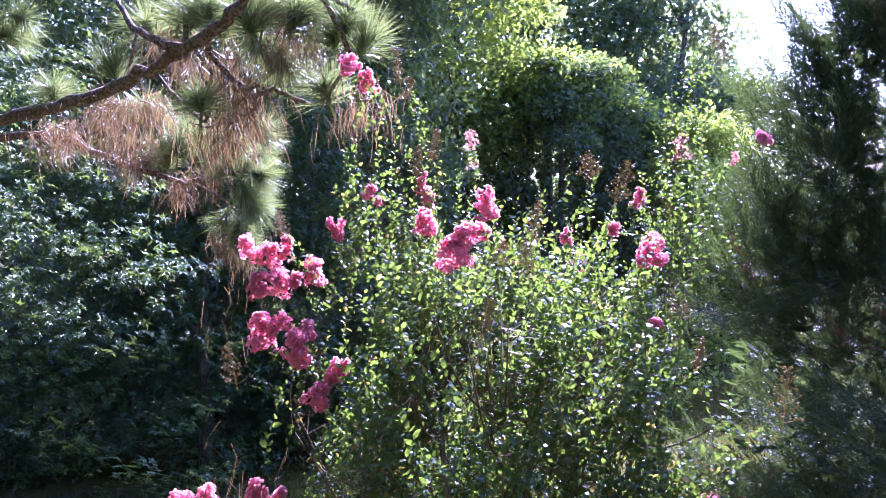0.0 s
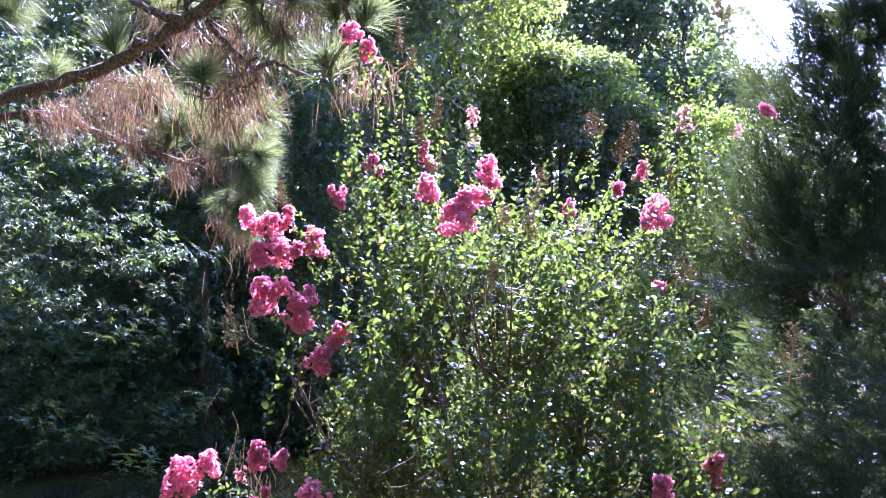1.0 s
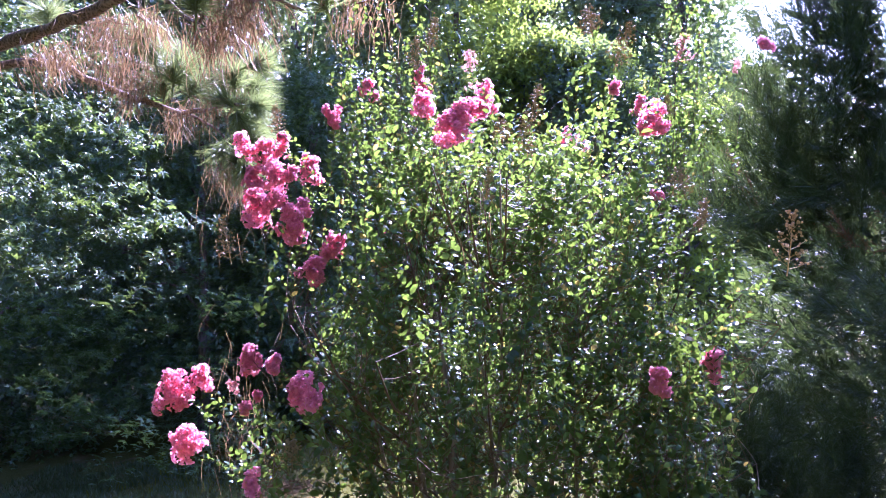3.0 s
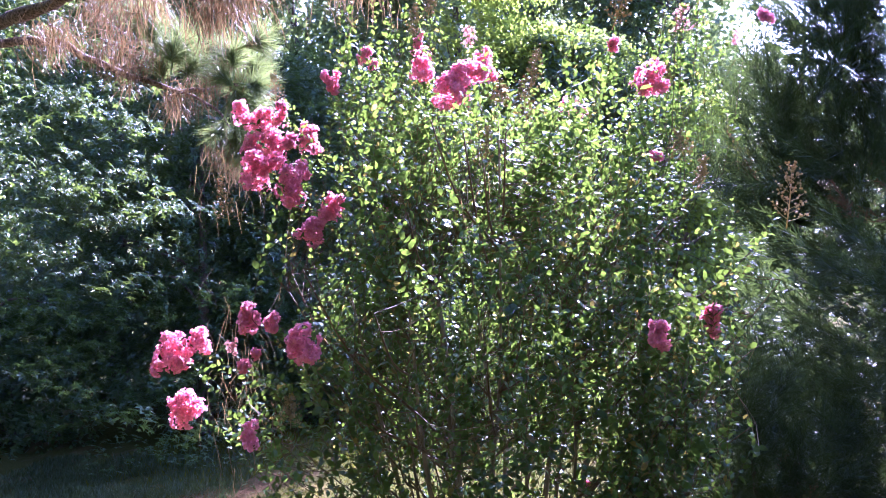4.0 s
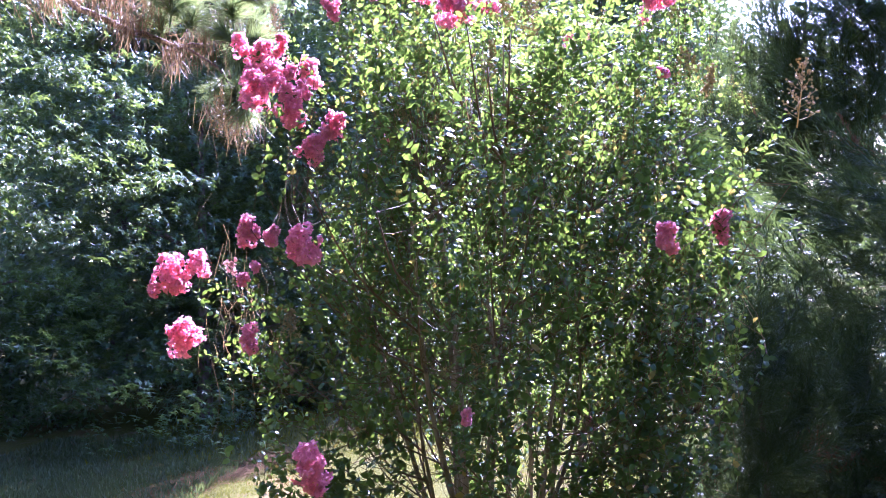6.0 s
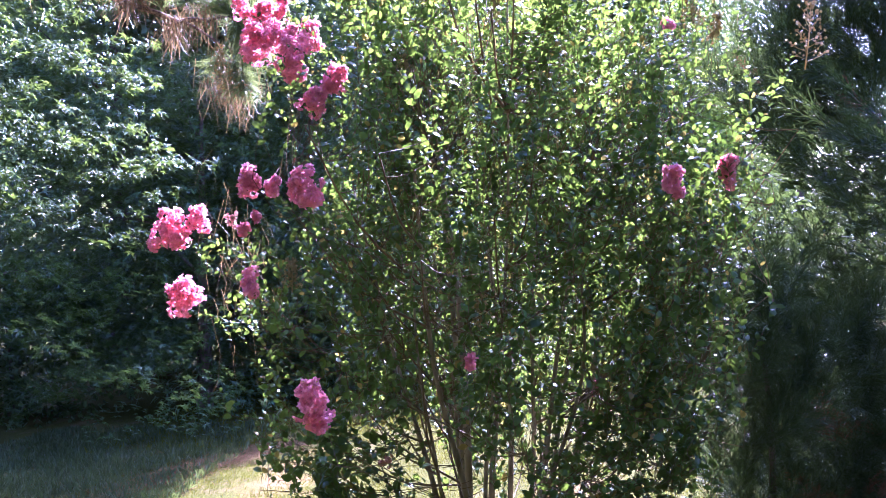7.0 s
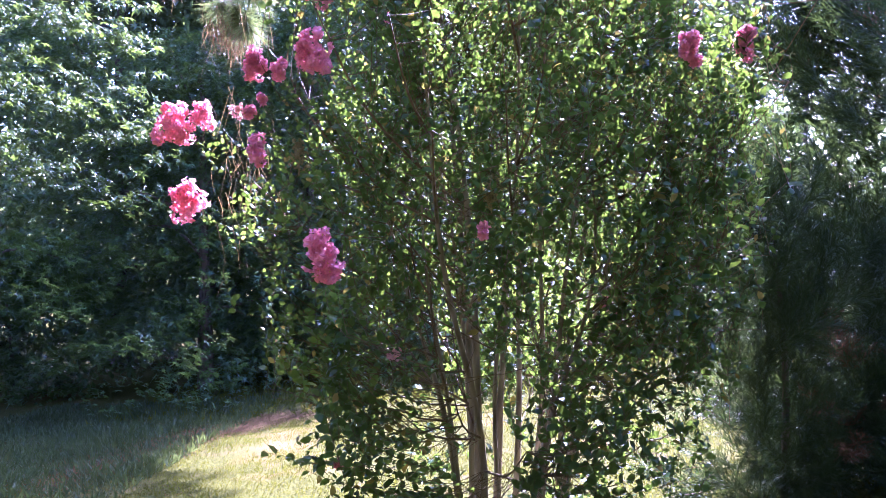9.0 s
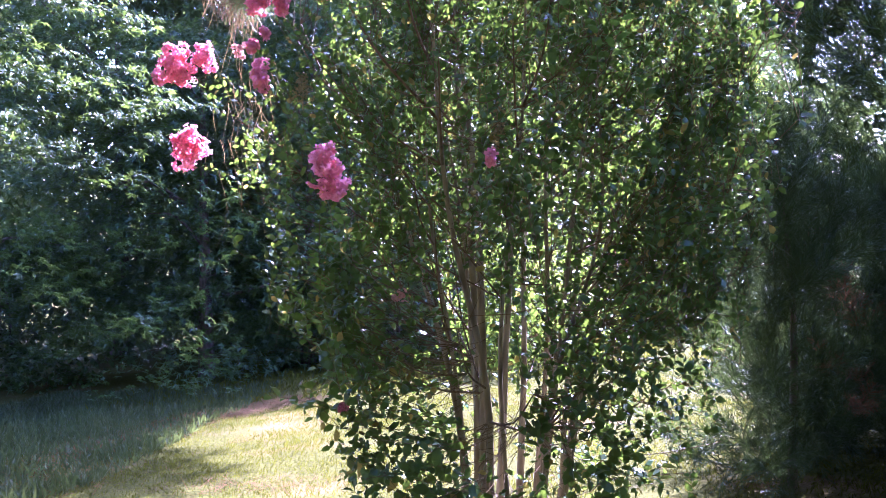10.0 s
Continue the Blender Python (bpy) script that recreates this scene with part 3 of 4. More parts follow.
limb([(-2.35, 5.48, 4.81), (-2.27, 5.5, 5.04), (-2.25, 5.52, 5.2)], 0.016, 0.01)
limb([(-1.37, 4.76, 5.14), (-1.2, 4.81, 5.19), (-1.04, 4.91, 5.19), (-0.99, 5.02, 5.29)], 0.02, 0.01)
limb([(-1.55, 4.9, 4.98), (-1.31, 5.02, 4.71), (-1.16, 5.07, 4.74), (-1.06, 5.12, 4.71), (-0.92, 5.17, 4.65)], 0.02, 0.012)
limb([(-5.6, 7.0, 4.1), (-4.7, 6.8, 4.4), (-3.91, 6.56, 4.51), (-3.35, 6.36, 4.52), (-3.01, 6.45, 4.38), (-2.66, 6.54, 4.23), (-2.3, 6.63, 4.13), (-2.0, 6.83, 4.19), (-1.87, 7.04, 4.24)], 0.045, 0.012, 24)
limb([(-2.3, 6.63, 4.13), (-2.05, 6.82, 3.98), (-1.87, 6.79, 3.72)], 0.014, 0.008)
limb([(-2.01, 5.19, 4.89), (-1.74, 5.06, 4.62), (-1.51, 4.75, 4.5), (-1.51, 4.66, 4.62)], 0.015, 0.009)
limb([(-1.03, 4.43, 5.4), (-0.81, 4.83, 5.34), (-0.62, 4.99, 4.95), (-0.74, 5.08, 4.78), (-0.8, 5.07, 4.66)], 0.022, 0.01)
limb([(-0.81, 4.83, 5.34), (-0.54, 5.02, 5.21), (-0.51, 5.0, 5.02)], 0.016, 0.009)


def tuft(colour, x, y, z, right, rise):
    mesh = random.choice(GREEN_TUFTS if colour == "green" else BROWN_TUFTS)
    ob = part("needle_tuft", mesh, None, pine, "green needle tuft" if colour == "green" else "dead brown hanging needles")
    d = Vector((right, random.uniform(-0.5, 0.25), rise))
    m = d.to_track_quat("Z", "Y").to_matrix().to_4x4()
    if colour == "brown":
        m = pose(0, 0, 0, random.uniform(-15, 15), random.uniform(-15, 15) - 25 * right * (rise > -0.5))
    ob.matrix_basis = Matrix.Translation((x, y, z)) @ m @ pose(0, 0, 0, 0, 0, random.uniform(0, 360)) @ Matrix.Scale(random.uniform(1.0, 1.3), 4)


tuft("green", -3.44, 6.14, 5.46, 1.0, -0.3)
tuft("green", -3.22, 6.19, 4.85, 0.0, 1.0)
tuft("green", -1.51, 4.66, 4.60, 0.1, 1.0)
tuft("green", -2.45, 6.64, 4.31, 0.2, 1.0)
tuft("green", -1.86, 7.04, 4.24, -0.1, 1.0)
tuft("green", -1.87, 6.79, 3.72, 0.1, -1.0)
tuft("green", -0.74, 5.10, 5.08, -0.1, 1.0)
tuft("green", -0.52, 5.00, 5.02, 0.4, 1.0)
tuft("green", -0.79, 5.07, 4.72, -0.3, 1.0)
tuft("green", -2.40, 5.49, 4.91, -0.2, 1.0)
tuft("green", -1.49, 5.11, 5.12, 0.1, 1.0)
tuft("green", -1.16, 4.92, 5.21, 0.2, 1.0)
tuft("green", -0.99, 5.01, 5.19, 0.3, 0.8)
tuft("green", -2.23, 5.72, 5.28, -0.2, 1.0)
tuft("green", -2.49, 6.28, 4.70, 0.1, 1.0)
tuft("green", -2.24, 6.56, 4.51, 0.3, 1.0)
tuft("green", -1.77, 6.92, 4.00, 0.3, -0.3)
tuft("green", -2.00, 6.80, 3.82, -0.2, -1.0)
tuft("green", -1.24, 4.81, 5.13, -0.2, 1.0)
tuft("green", -3.68, 6.33, 5.36, 0.6, 0.2)
tuft("green", -1.85, 5.32, 5.28, 0.2, 1.0)
tuft("green", -0.88, 5.22, 5.29, 0.1, 1.0)
tuft("green", -1.65, 5.02, 5.21, 0.4, 0.9)
tuft("green", -1.74, 6.95, 4.37, 0.7, 0.6)
tuft("green", -2.26, 6.35, 4.41, 0.1, 1.0)
tuft("green", -2.39, 6.26, 4.53, -0.2, 1.0)
tuft("green", -2.13, 6.44, 4.30, 0.5, 0.7)
tuft("green", -1.84, 6.65, 4.41, 0.1, 1.0)
tuft("green", -1.69, 6.73, 4.19, 0.7, -0.1)
tuft("green", -1.74, 6.71, 3.93, 0.6, -0.5)
tuft("green", -1.79, 6.62, 4.06, 0.4, -0.9)
tuft("green", -1.89, 6.63, 4.21, -0.4, 0.4)
tuft("green", -1.64, 6.56, 4.53, 0.8, 0.3)
tuft("green", -1.77, 6.68, 3.62, 0.2, -1.0)
tuft("brown", -1.40, 4.95, 4.50, 0.6, -0.7)
tuft("green", -1.52, 4.92, 5.21, 0.1, 1.0)
tuft("green", -1.09, 5.09, 4.97, 0.2, -0.9)
tuft("green", -1.24, 5.00, 5.06, 0.3, -0.8)
tuft("green", -0.65, 5.01, 5.17, 0.0, 1.0)
tuft("brown", -1.28, 4.86, 4.55, 1.0, -0.4)
tuft("brown", -1.74, 5.09, 4.93, 0.1, -1.0)
tuft("brown", -1.54, 4.85, 4.47, 0.0, -1.0)
tuft("brown", -1.16, 5.10, 5.04, 0.1, -1.0)
tuft("brown", -0.90, 5.10, 5.08, -0.2, -1.0)
tuft("brown", -2.46, 5.67, 4.69, -0.1, -1.0)
tuft("brown", -2.77, 6.26, 4.46, 0.1, -1.0)
tuft("brown", -2.67, 6.44, 4.28, 0.0, -1.0)
tuft("brown", -2.35, 6.62, 4.08, 0.0, -1.0)
tuft("brown", -2.09, 6.64, 4.24, -0.1, -1.0)
tuft("brown", -2.21, 5.67, 4.71, 0.1, -1.0)
tuft("brown", -3.05, 6.06, 4.54, -0.1, -1.0)
tuft("brown", -1.44, 4.99, 4.93, 0.1, -1.0)
tuft("brown", -1.93, 5.31, 5.12, 0.4, -0.6)
tuft("brown", -1.29, 4.97, 4.72, 0.2, -1.0)
tuft("brown", -1.92, 6.96, 4.50, 0.0, -1.0)
tuft("brown", -3.29, 6.16, 4.53, 0.0, -1.0)
tuft("brown", -0.53, 4.87, 4.64, 0.4, -1.0)
tuft("brown", -2.00, 6.78, 3.62, 0.0, -1.0)
tuft("brown", -1.84, 6.77, 3.51, 0.0, -1.0)
tuft("brown", -2.67, 6.36, 4.57, 0.1, -1.0)
tuft("brown", -2.46, 6.56, 4.48, 0.1, -1.0)
tuft("brown", -2.64, 5.77, 4.70, 0.0, -1.0)
tuft("brown", -1.05, 5.01, 5.10, 0.1, -1.0)

# ---- cypress ----
def spray():
    """One flat feathery spray, along +y, of scale-leaved twigs."""
    sliver = (np.array([(-0.5, 0, 0), (0.5, 0, 0), (0, 1, 0.06)]), np.array([(0, 1, 2)]))
    at, way, L = [(0, 0, 0)], [(0, 1, 0)], [0.36]
    for i, s in enumerate(np.linspace(0.03, 0.31, 14)):
        side = 1 if i % 2 else -1
        a = radians(30 + rng.normal() * 8)
        l1 = (0.37 - s) * 0.55 + 0.025
        d = np.array((side * math.sin(a), math.cos(a), rng.normal() * 0.2))
        at.append((0, s, 0)), way.append(d), L.append(l1)
        for j, q in enumerate(np.linspace(0.15, 0.9, max(3, int(l1 / 0.034)))):
            b = a * side + (1 if j % 2 else -1) * radians(25)
            at.append(np.array((0, s, 0)) + d * q * l1)
            way.append((math.sin(b), math.cos(b), rng.normal() * 0.3))
            L.append(0.03 + 0.2 * l1 * (1 - q))
    at, way, L = np.array(at, float), np.array(way, float), np.array(L)
    k = len(at)
    v, t = strew(sliver, at, way, np.tile((0, 0, 1.0), (k, 1)) + rng.normal(size=(k, 3)) * 0.6, L, 0.008)
    v[:, 2] += 0.25 * v[:, 1] ** 2
    return v, t


SPRAYS = [spray() for _ in range(4)]


def bough(n=17, length=1.0):
    """A cypress bough along +y, drooping at first and lifting at its end, clothed in sprays."""
    line = smooth_line([(0, 0, 0), (0.03, 0.4 * length, -0.05), (0, 0.8 * length, 0.03), (0, length, 0.14)], 9)
    geo = [tube(line, (0.0025, 0.0025, 0.0025, 0.0025, 0.002, 0.002, 0.002, 0.0015, 0.001), 4, 0.05)]
    for i in range(n):
        s = 0.06 + 0.94 * (i / n) ** 0.8
        p = line[min(8, int(s * 8))]
        side = 1 if i % 2 else -1
        d = unit((side * rng.uniform(0.1, 0.75), rng.uniform(0.5, 1.1), rng.uniform(-0.1, 0.8)))
        size = rng.uniform(0.6, 0.95)
        v, t = SPRAYS[i % 4]
        geo.append(strew((v, t), [p], [d], [unit(rng.normal(size=3))], size))
    geo.append(strew(SPRAYS[0], [line[-1]], [(0, 1, 0.5)], [(0, 0, 1)], 1.1))
    return pile(geo)


BOUGHS = [mesh_of("bough", *bough(13 + 2 * k, 0.95), CYPRESS_LEAF) for k in range(4)]
THIN_BOUGHS = [mesh_of("bough", *bough(7, 0.95), CYPRESS_LEAF) for k in range(2)]
DEAD_BOUGH = mesh_of("dead_bough", *bough(12, 0.8), CYPRESS_DEAD)


def inner_sprays(x, y, z0, high, wide, n):
    """Coarse sprays close to the trunk, and over the side away from the lawn."""
    feather = (np.array([(0, 0, 0), (-0.16, 0.35, 0.03), (0, 0.3, 0), (0.16, 0.4, 0.03), (-0.12, 0.75, 0), (0, 0.62, 0.02), (0.13, 0.8, 0), (0, 1, 0.04)]),
               np.array([(0, 2, 1), (0, 3, 2), (1, 2, 4), (2, 5, 4), (2, 3, 6), (2, 6, 5), (5, 7, 4), (5, 6, 7)]))
    u = rng.uniform(0.0, 1, n) ** 1.15
    a = np.radians(rng.uniform(-77, 283, n))
    a = np.where((u * high > 2.7) & (a < radians(-5)), a + radians(150), a)
    far = np.cos(a) > 0.0
    left = np.sin(a) < -0.2
    f = np.where(far & (np.sin(a) > -0.35), rng.uniform(0.2, 0.85, n), rng.uniform(0.1, 0.62, n)) ** 0.6
    w = wide * (1 - u) ** np.where(left, 0.85, 0.6) * np.where(left & (u * high < 1.6), 0.78 * f, f)
    way = np.stack([np.sin(a), np.cos(a), rng.uniform(-0.3, 1.0, n)], -1) + rng.normal(size=(n, 3)) * 0.35
    at = np.stack([x + w * np.sin(a), y + w * np.cos(a), z0 + 0.1 + u * high], -1)
    return strew(feather, at, way, rng.normal(size=(n, 3)), rng.uniform(0.1, 0.2, n))


def cypress(x, y, high, wide, count, label, low=0.25, arc=(0, 360), size=1.0, reach=(), skirt=0, inner=0, full=True, dead=(), flank=0, ends=()):
    z0 = float(ground_z(x, y))
    tree = thing("cypress_tree", (x, y, z0), label, "tree", "conifers beside the flowering shrub")
    part("trunk", tube(smooth_line([(x, y, z0 - 0.1), (x + 0.05, y, z0 + high * 0.5), (x, y, z0 + high * 0.97)], 14), np.linspace(0.15, 0.02, 14), 9, 0.06), DARK_BARK, tree, smooth=True)

    def put(px, py, pz, a, rise, scale, kinds=None):
        if pz > 5.6 or px > 0.68 * py:
            kinds = kinds or THIN_BOUGHS
        ob = part("bough", DEAD_BOUGH if random.random() < 0.02 else random.choice(kinds or (BOUGHS if full else THIN_BOUGHS)), None, tree)
        ob.matrix_basis = (Matrix.Translation((px, py, pz)) @ pose(0, 0, 0, 0, 0, -math.degrees(a))
                           @ pose(0, 0, 0, rise, random.uniform(-50, 50), random.uniform(-15, 15)) @ Matrix.Scale(scale, 4))
    for i in range(count):
        u = low / high + (1 - low / high) * (i + random.random()) / count
        u = max(low / high, u ** 1.35)
        a = radians(random.uniform(*(arc if u * high > 0.8 or arc == (0, 360) else (arc[0], 245))))
        spread = wide * (1 - u) ** (0.55 if a < 3.75 else 0.95) * (0.85 + 0.3 * random.random()) + 0.15
        tip_in = random.uniform(0.5, 1.0) * spread
        start = max(0.0, tip_in - 0.95 * size)
        put(x + start * math.sin(a), y + start * math.cos(a), z0 + u * high, a, random.uniform(15, 62) if u > 0.12 else random.uniform(-8, 30), size * random.uniform(0.85, 1.2))
    # the full flank beside the shrub
    for i in range(flank):
        z = 3.25 + 3.3 * ((i + random.random()) / flank) ** 1.2
        a = radians(random.uniform(230, 264))
        tip = float(np.interp(z, (3.3, 4.0, 4.8, 6.5), (2.1, 1.75, 1.4, 0.9))) * random.uniform(0.72, 1.0)
        start = tip - 0.6
        put(x + start * math.sin(a), y + start * math.cos(a), z0 + z - 0.45, a, random.uniform(25, 60), random.uniform(0.75, 1.05))
    # the side away from the lawn
    for i in range(count // 3 if arc != (0, 360) else 0):
        u = random.uniform(0.12, 0.95)
        a = radians(random.uniform(5, 112))
        start = random.uniform(0.05, 0.55) * wide * (1 - u) ** 0.7
        put(x + start * math.sin(a), y + start * math.cos(a), z0 + u * high, a, random.uniform(10, 50), size * random.uniform(0.9, 1.2), THIN_BOUGHS)
    # low boughs that sweep out over the ground
    for i in range(skirt):
        a = radians(random.uniform(150, 285))
        tip = random.uniform(0.55, 1.2) * wide * (1.0 if a < radians(240) else 0.7)
        if x + tip * math.sin(a) < 1.9:
            continue
        start = max(0.1, tip - 0.95)
        px, py = x + start * math.sin(a), y + start * math.cos(a)
        pz = float(ground_z(px, py)) + 0.16 + 1.6 * random.random() ** 1.5
        put(px, py, pz, a, random.uniform(-8, 34), random.uniform(0.9, 1.2))
        if i % 6 == 0:
            part("limb", tube(smooth_line([(x, y, pz + 0.15), ((x + px) / 2, (y + py) / 2 + 0.05, pz + 0.14), (px, py, pz)], 7), np.linspace(0.02, 0.006, 7), 5, 0.08), DARK_BARK, tree, smooth=True)
    for i in range(skirt // 2):
        a = radians(random.uniform(140, 235))
        start = random.uniform(0.1, 0.85) * wide
        px, py = x + start * math.sin(a), y + start * math.cos(a)
        if px + 0.9 * math.sin(a) > 1.95:
            put(px, py, float(ground_z(px, py)) + random.uniform(0.06, 0.4), a, random.uniform(-6, 12), random.uniform(0.9, 1.15))
    for px, py, pz in ends:
        a = math.atan2(px - x, py - y)
        put(px - 0.75 * math.sin(a), py - 0.75 * math.cos(a), pz - 0.2, a, random.uniform(10, 35), random.uniform(0.75, 0.95))
    for px, py, pz, a in dead:
        put(px, py, pz, radians(a), 10, 0.6, [DEAD_BOUGH])
    if inner:
        part("inner_foliage", inner_sprays(x, y, z0, high, wide, inner), CYPRESS_LEAF, tree, kind="stuff")
    for (ax, ay, az), (bx, by, bz), size2 in reach:
        d = Vector((bx - ax, by - ay, bz - az))
        for q in (0.2, 0.35, 0.5, 0.62):
            side = part("bough", random.choice(BOUGHS), None, tree)
            m = d.to_track_quat("Y", "Z").to_matrix().to_4x4() @ pose(0, 0, 0, random.uniform(-10, 15), random.uniform(-40, 40), random.uniform(-45, 45))
            side.matrix_basis = Matrix.Translation((x + (ax - x) * q, y + (ay - y) * q, az + 0.03)) @ m @ Matrix.Scale(0.8, 4)
        ob = part("bough", random.choice(BOUGHS), None, tree)
        ob.matrix_basis = Matrix.Translation((ax, ay, az)) @ d.to_track_quat("Y", "Z").to_matrix().to_4x4() @ Matrix.Scale(d.length / 0.95 * size2, 4)
    return tree


# ends of the plumes along its left edge
PLUMES = ((2.0, 5.6, 4.03), (1.66, 4.68, 3.19), (1.82, 4.69, 3.43), (2.2, 5.4, 4.5), (2.35, 5.6, 4.9), (1.95, 5.2, 3.75),
          (2.15, 4.6, 2.75), (2.2, 5.0, 3.6), (2.0, 4.6, 2.1), (2.55, 5.8, 5.3))
# ends of its lower boughs
LOW_ENDS = []
for i in range(26):
    q, depth = random.uniform(0.43, 0.57), random.uniform(4.2, 4.9)
    LOW_ENDS.append((q * depth, depth, random.uniform(0.55, 1.9)))
cypress(4.0, 6.1, 11.0, 2.4, 450, "broad green cypress with feathery sprays, shaded on the near side", 0.3, (112, 280), skirt=85, inner=13000, flank=78, ends=LOW_ENDS, dead=((2.45, 4.35, 0.8, 235), (2.3, 4.3, 0.65, 215), (2.5, 4.25, 0.95, 200), (3.3, 4.7, 0.95, 235), (3.2, 4.5, 0.8, 215), (3.35, 4.6, 1.05, 200), (3.1, 4.9, 3.15, 230), (2.9, 4.7, 3.05, 250)),
        reach=(((2.25, 4.85, 0.34), (1.08, 4.2, 0.36), 0.9), ((2.4, 4.7, 0.2), (1.3, 4.3, 0.2), 0.9), ((2.4, 4.8, 0.78), (1.5, 4.45, 0.74), 0.8), ((2.4, 5.0, 1.75), (1.45, 4.7, 1.6), 1), ((2.5, 4.6, 3.5), (1.65, 4.6, 3.2), 1)) + tuple(((px + 0.8, py + 0.25, pz - 0.2), (px, py, pz), 1) for px, py, pz in PLUMES))
# added tree that keeps the lit ground from showing through on the right
cypress(5.7, 8.3, 9.8, 2.4, 150, "dark green cypress added behind the broad one to close the background", 0.3, (150, 330), inner=7000, full=False)
cypress(9.6, 20.0, 10.8, 1.4, 60, "tall hazy conifer against the bright sky", 0.4, (90, 360), 1.6, full=False)
cypress(3.7, 3.8, 5.2, 1.6, 60, "young dark blue-green cypress", 0.5,
        reach=(((2.75, 3.65, 2.75), (1.8, 3.5, 2.82), 1), ((2.75, 3.6, 2.62), (1.88, 3.45, 2.62), 1), ((2.8, 3.7, 2.85), (2.0, 3.6, 2.95), 1),
               ((2.75, 3.55, 2.48), (1.95, 3.4, 2.42), 1), ((2.85, 3.5, 2.7), (2.05, 3.35, 2.7), 1), ((2.85, 3.6, 2.35), (2.1, 3.5, 2.2), 1)))

# seedling conifer crowded in at the foot of the broad one
seedling = thing("cypress_sapling", (1.95, 4.25, float(ground_z(1.95, 4.25))), "low bushy cypress sapling with sunlit feathery tips", "sapling")
part("trunk", tube(smooth_line([(1.95, 4.25, float(ground_z(1.95, 4.25)) - 0.05), (1.9, 4.22, 1.2), (1.75, 4.2, 2.2)], 9), np.linspace(0.03, 0.008, 9), 7, 0.05), DARK_BARK, seedling, smooth=True)
for i in range(80):
    q, depth = 0.33 + 0.21 * random.random(), random.uniform(3.75, 4.3)
    top = float(np.interp(q, (0.33, 0.37, 0.45, 0.54), (2.1, 2.4, 2.3, 1.95)))
    z = top - 1.5 * random.random() ** 1.6
    a = math.atan2(q * depth - 1.85, depth - 4.25)
    ob = part("bough", random.choice(BOUGHS), None, seedling)
    ob.matrix_basis = (Matrix.Translation((q * depth - 0.3 * math.sin(a), depth - 0.3 * math.cos(a), z - 0.55)) @ pose(0, 0, 0, 0, 0, -math.degrees(a))
                       @ pose(0, 0, 0, random.uniform(50, 78), random.uniform(-60, 60), random.uniform(-15, 15)) @ Matrix.Scale(random.uniform(0.55, 0.75), 4))


# ---- flowering crape myrtle ----
BASE = np.array((0.3, 4.1, 0.0))
myrtle = thing("crape_myrtle", tuple(BASE), "crape myrtle with many bare stems, small glossy leaves and pink flowers", "shrub")
stems = []
for k in range(15):
    a = 2 * math.pi * (k + 0.5 * rng.uniform()) / 15
    foot = BASE + (0.42 * math.cos(a) * rng.uniform(0.3, 1), 0.35 * math.sin(a) * rng.uniform(0.3, 1), -0.05)
    out = rng.uniform(0.25, 0.75)
    top = rng.uniform(2.6, 3.6)
    line = smooth_line([foot, foot + (out * 0.22 * math.cos(a) + rng.normal() * 0.04, out * 0.22 * math.sin(a) + rng.normal() * 0.04, top * 0.33),
                        foot + (out * 0.6 * math.cos(a) + rng.normal() * 0.07, out * 0.6 * math.sin(a) + rng.normal() * 0.07, top * 0.66),
                        foot + (out * 1.1 * math.cos(a), out * 1.1 * math.sin(a), top)], 16)
    stems.append(line)
    r = rng.uniform(0.014, 0.031)
    part("stem", tube(line, np.linspace(r, r * 0.25, 16), 7, 0.06), MYRTLE_BARK, myrtle, smooth=True)
STEM_POINTS = np.concatenate(stems)

branches = []
for k in range(110):
    root = stems[k % 15][int(rng.integers(4, 14))]
    a = math.atan2(root[1] - 3.95, root[0] - 0.22) + rng.normal() * 0.7
    span = rng.uniform(0.25, 0.7)
    tip = root + (span * math.cos(a), span * math.sin(a), rng.uniform(0.15, 0.75))
    line = smooth_line([root, (root + tip) / 2 + (0.05 * math.cos(a), 0.05 * math.sin(a), -0.05), tip], 7)
    branches.append(line)
    part("branch", tube(line, np.linspace(0.0075, 0.003, 7), 5, 0.04), TWIG, myrtle, smooth=True)
for tip in ((1.2, 3.25, 2.5), (1.4, 3.0, 2.9), (1.1, 3.2, 1.9), (1.45, 3.3, 2.2), (1.25, 3.5, 1.5), (1.35, 3.1, 2.6), (-0.95, 3.6, 2.2), (-0.8, 3.4, 2.7)):
    tip = np.array(tip)
    root = min(stems, key=lambda q: np.linalg.norm(q[6] - tip))[6]
    line = smooth_line([root, root * 0.5 + tip * 0.5 + rng.normal(size=3) * 0.06 + (0, 0, -0.12), tip], 10)
    branches.append(line)
    part("branch", tube(line, np.linspace(0.0055, 0.002, 10), 5, 0.05), TWIG, myrtle, smooth=True)
STEM_POINTS = np.concatenate([STEM_POINTS] + branches)

twigs, leaf_at, leaf_way, leaf_up, leaf_size = [], [], [], [], []


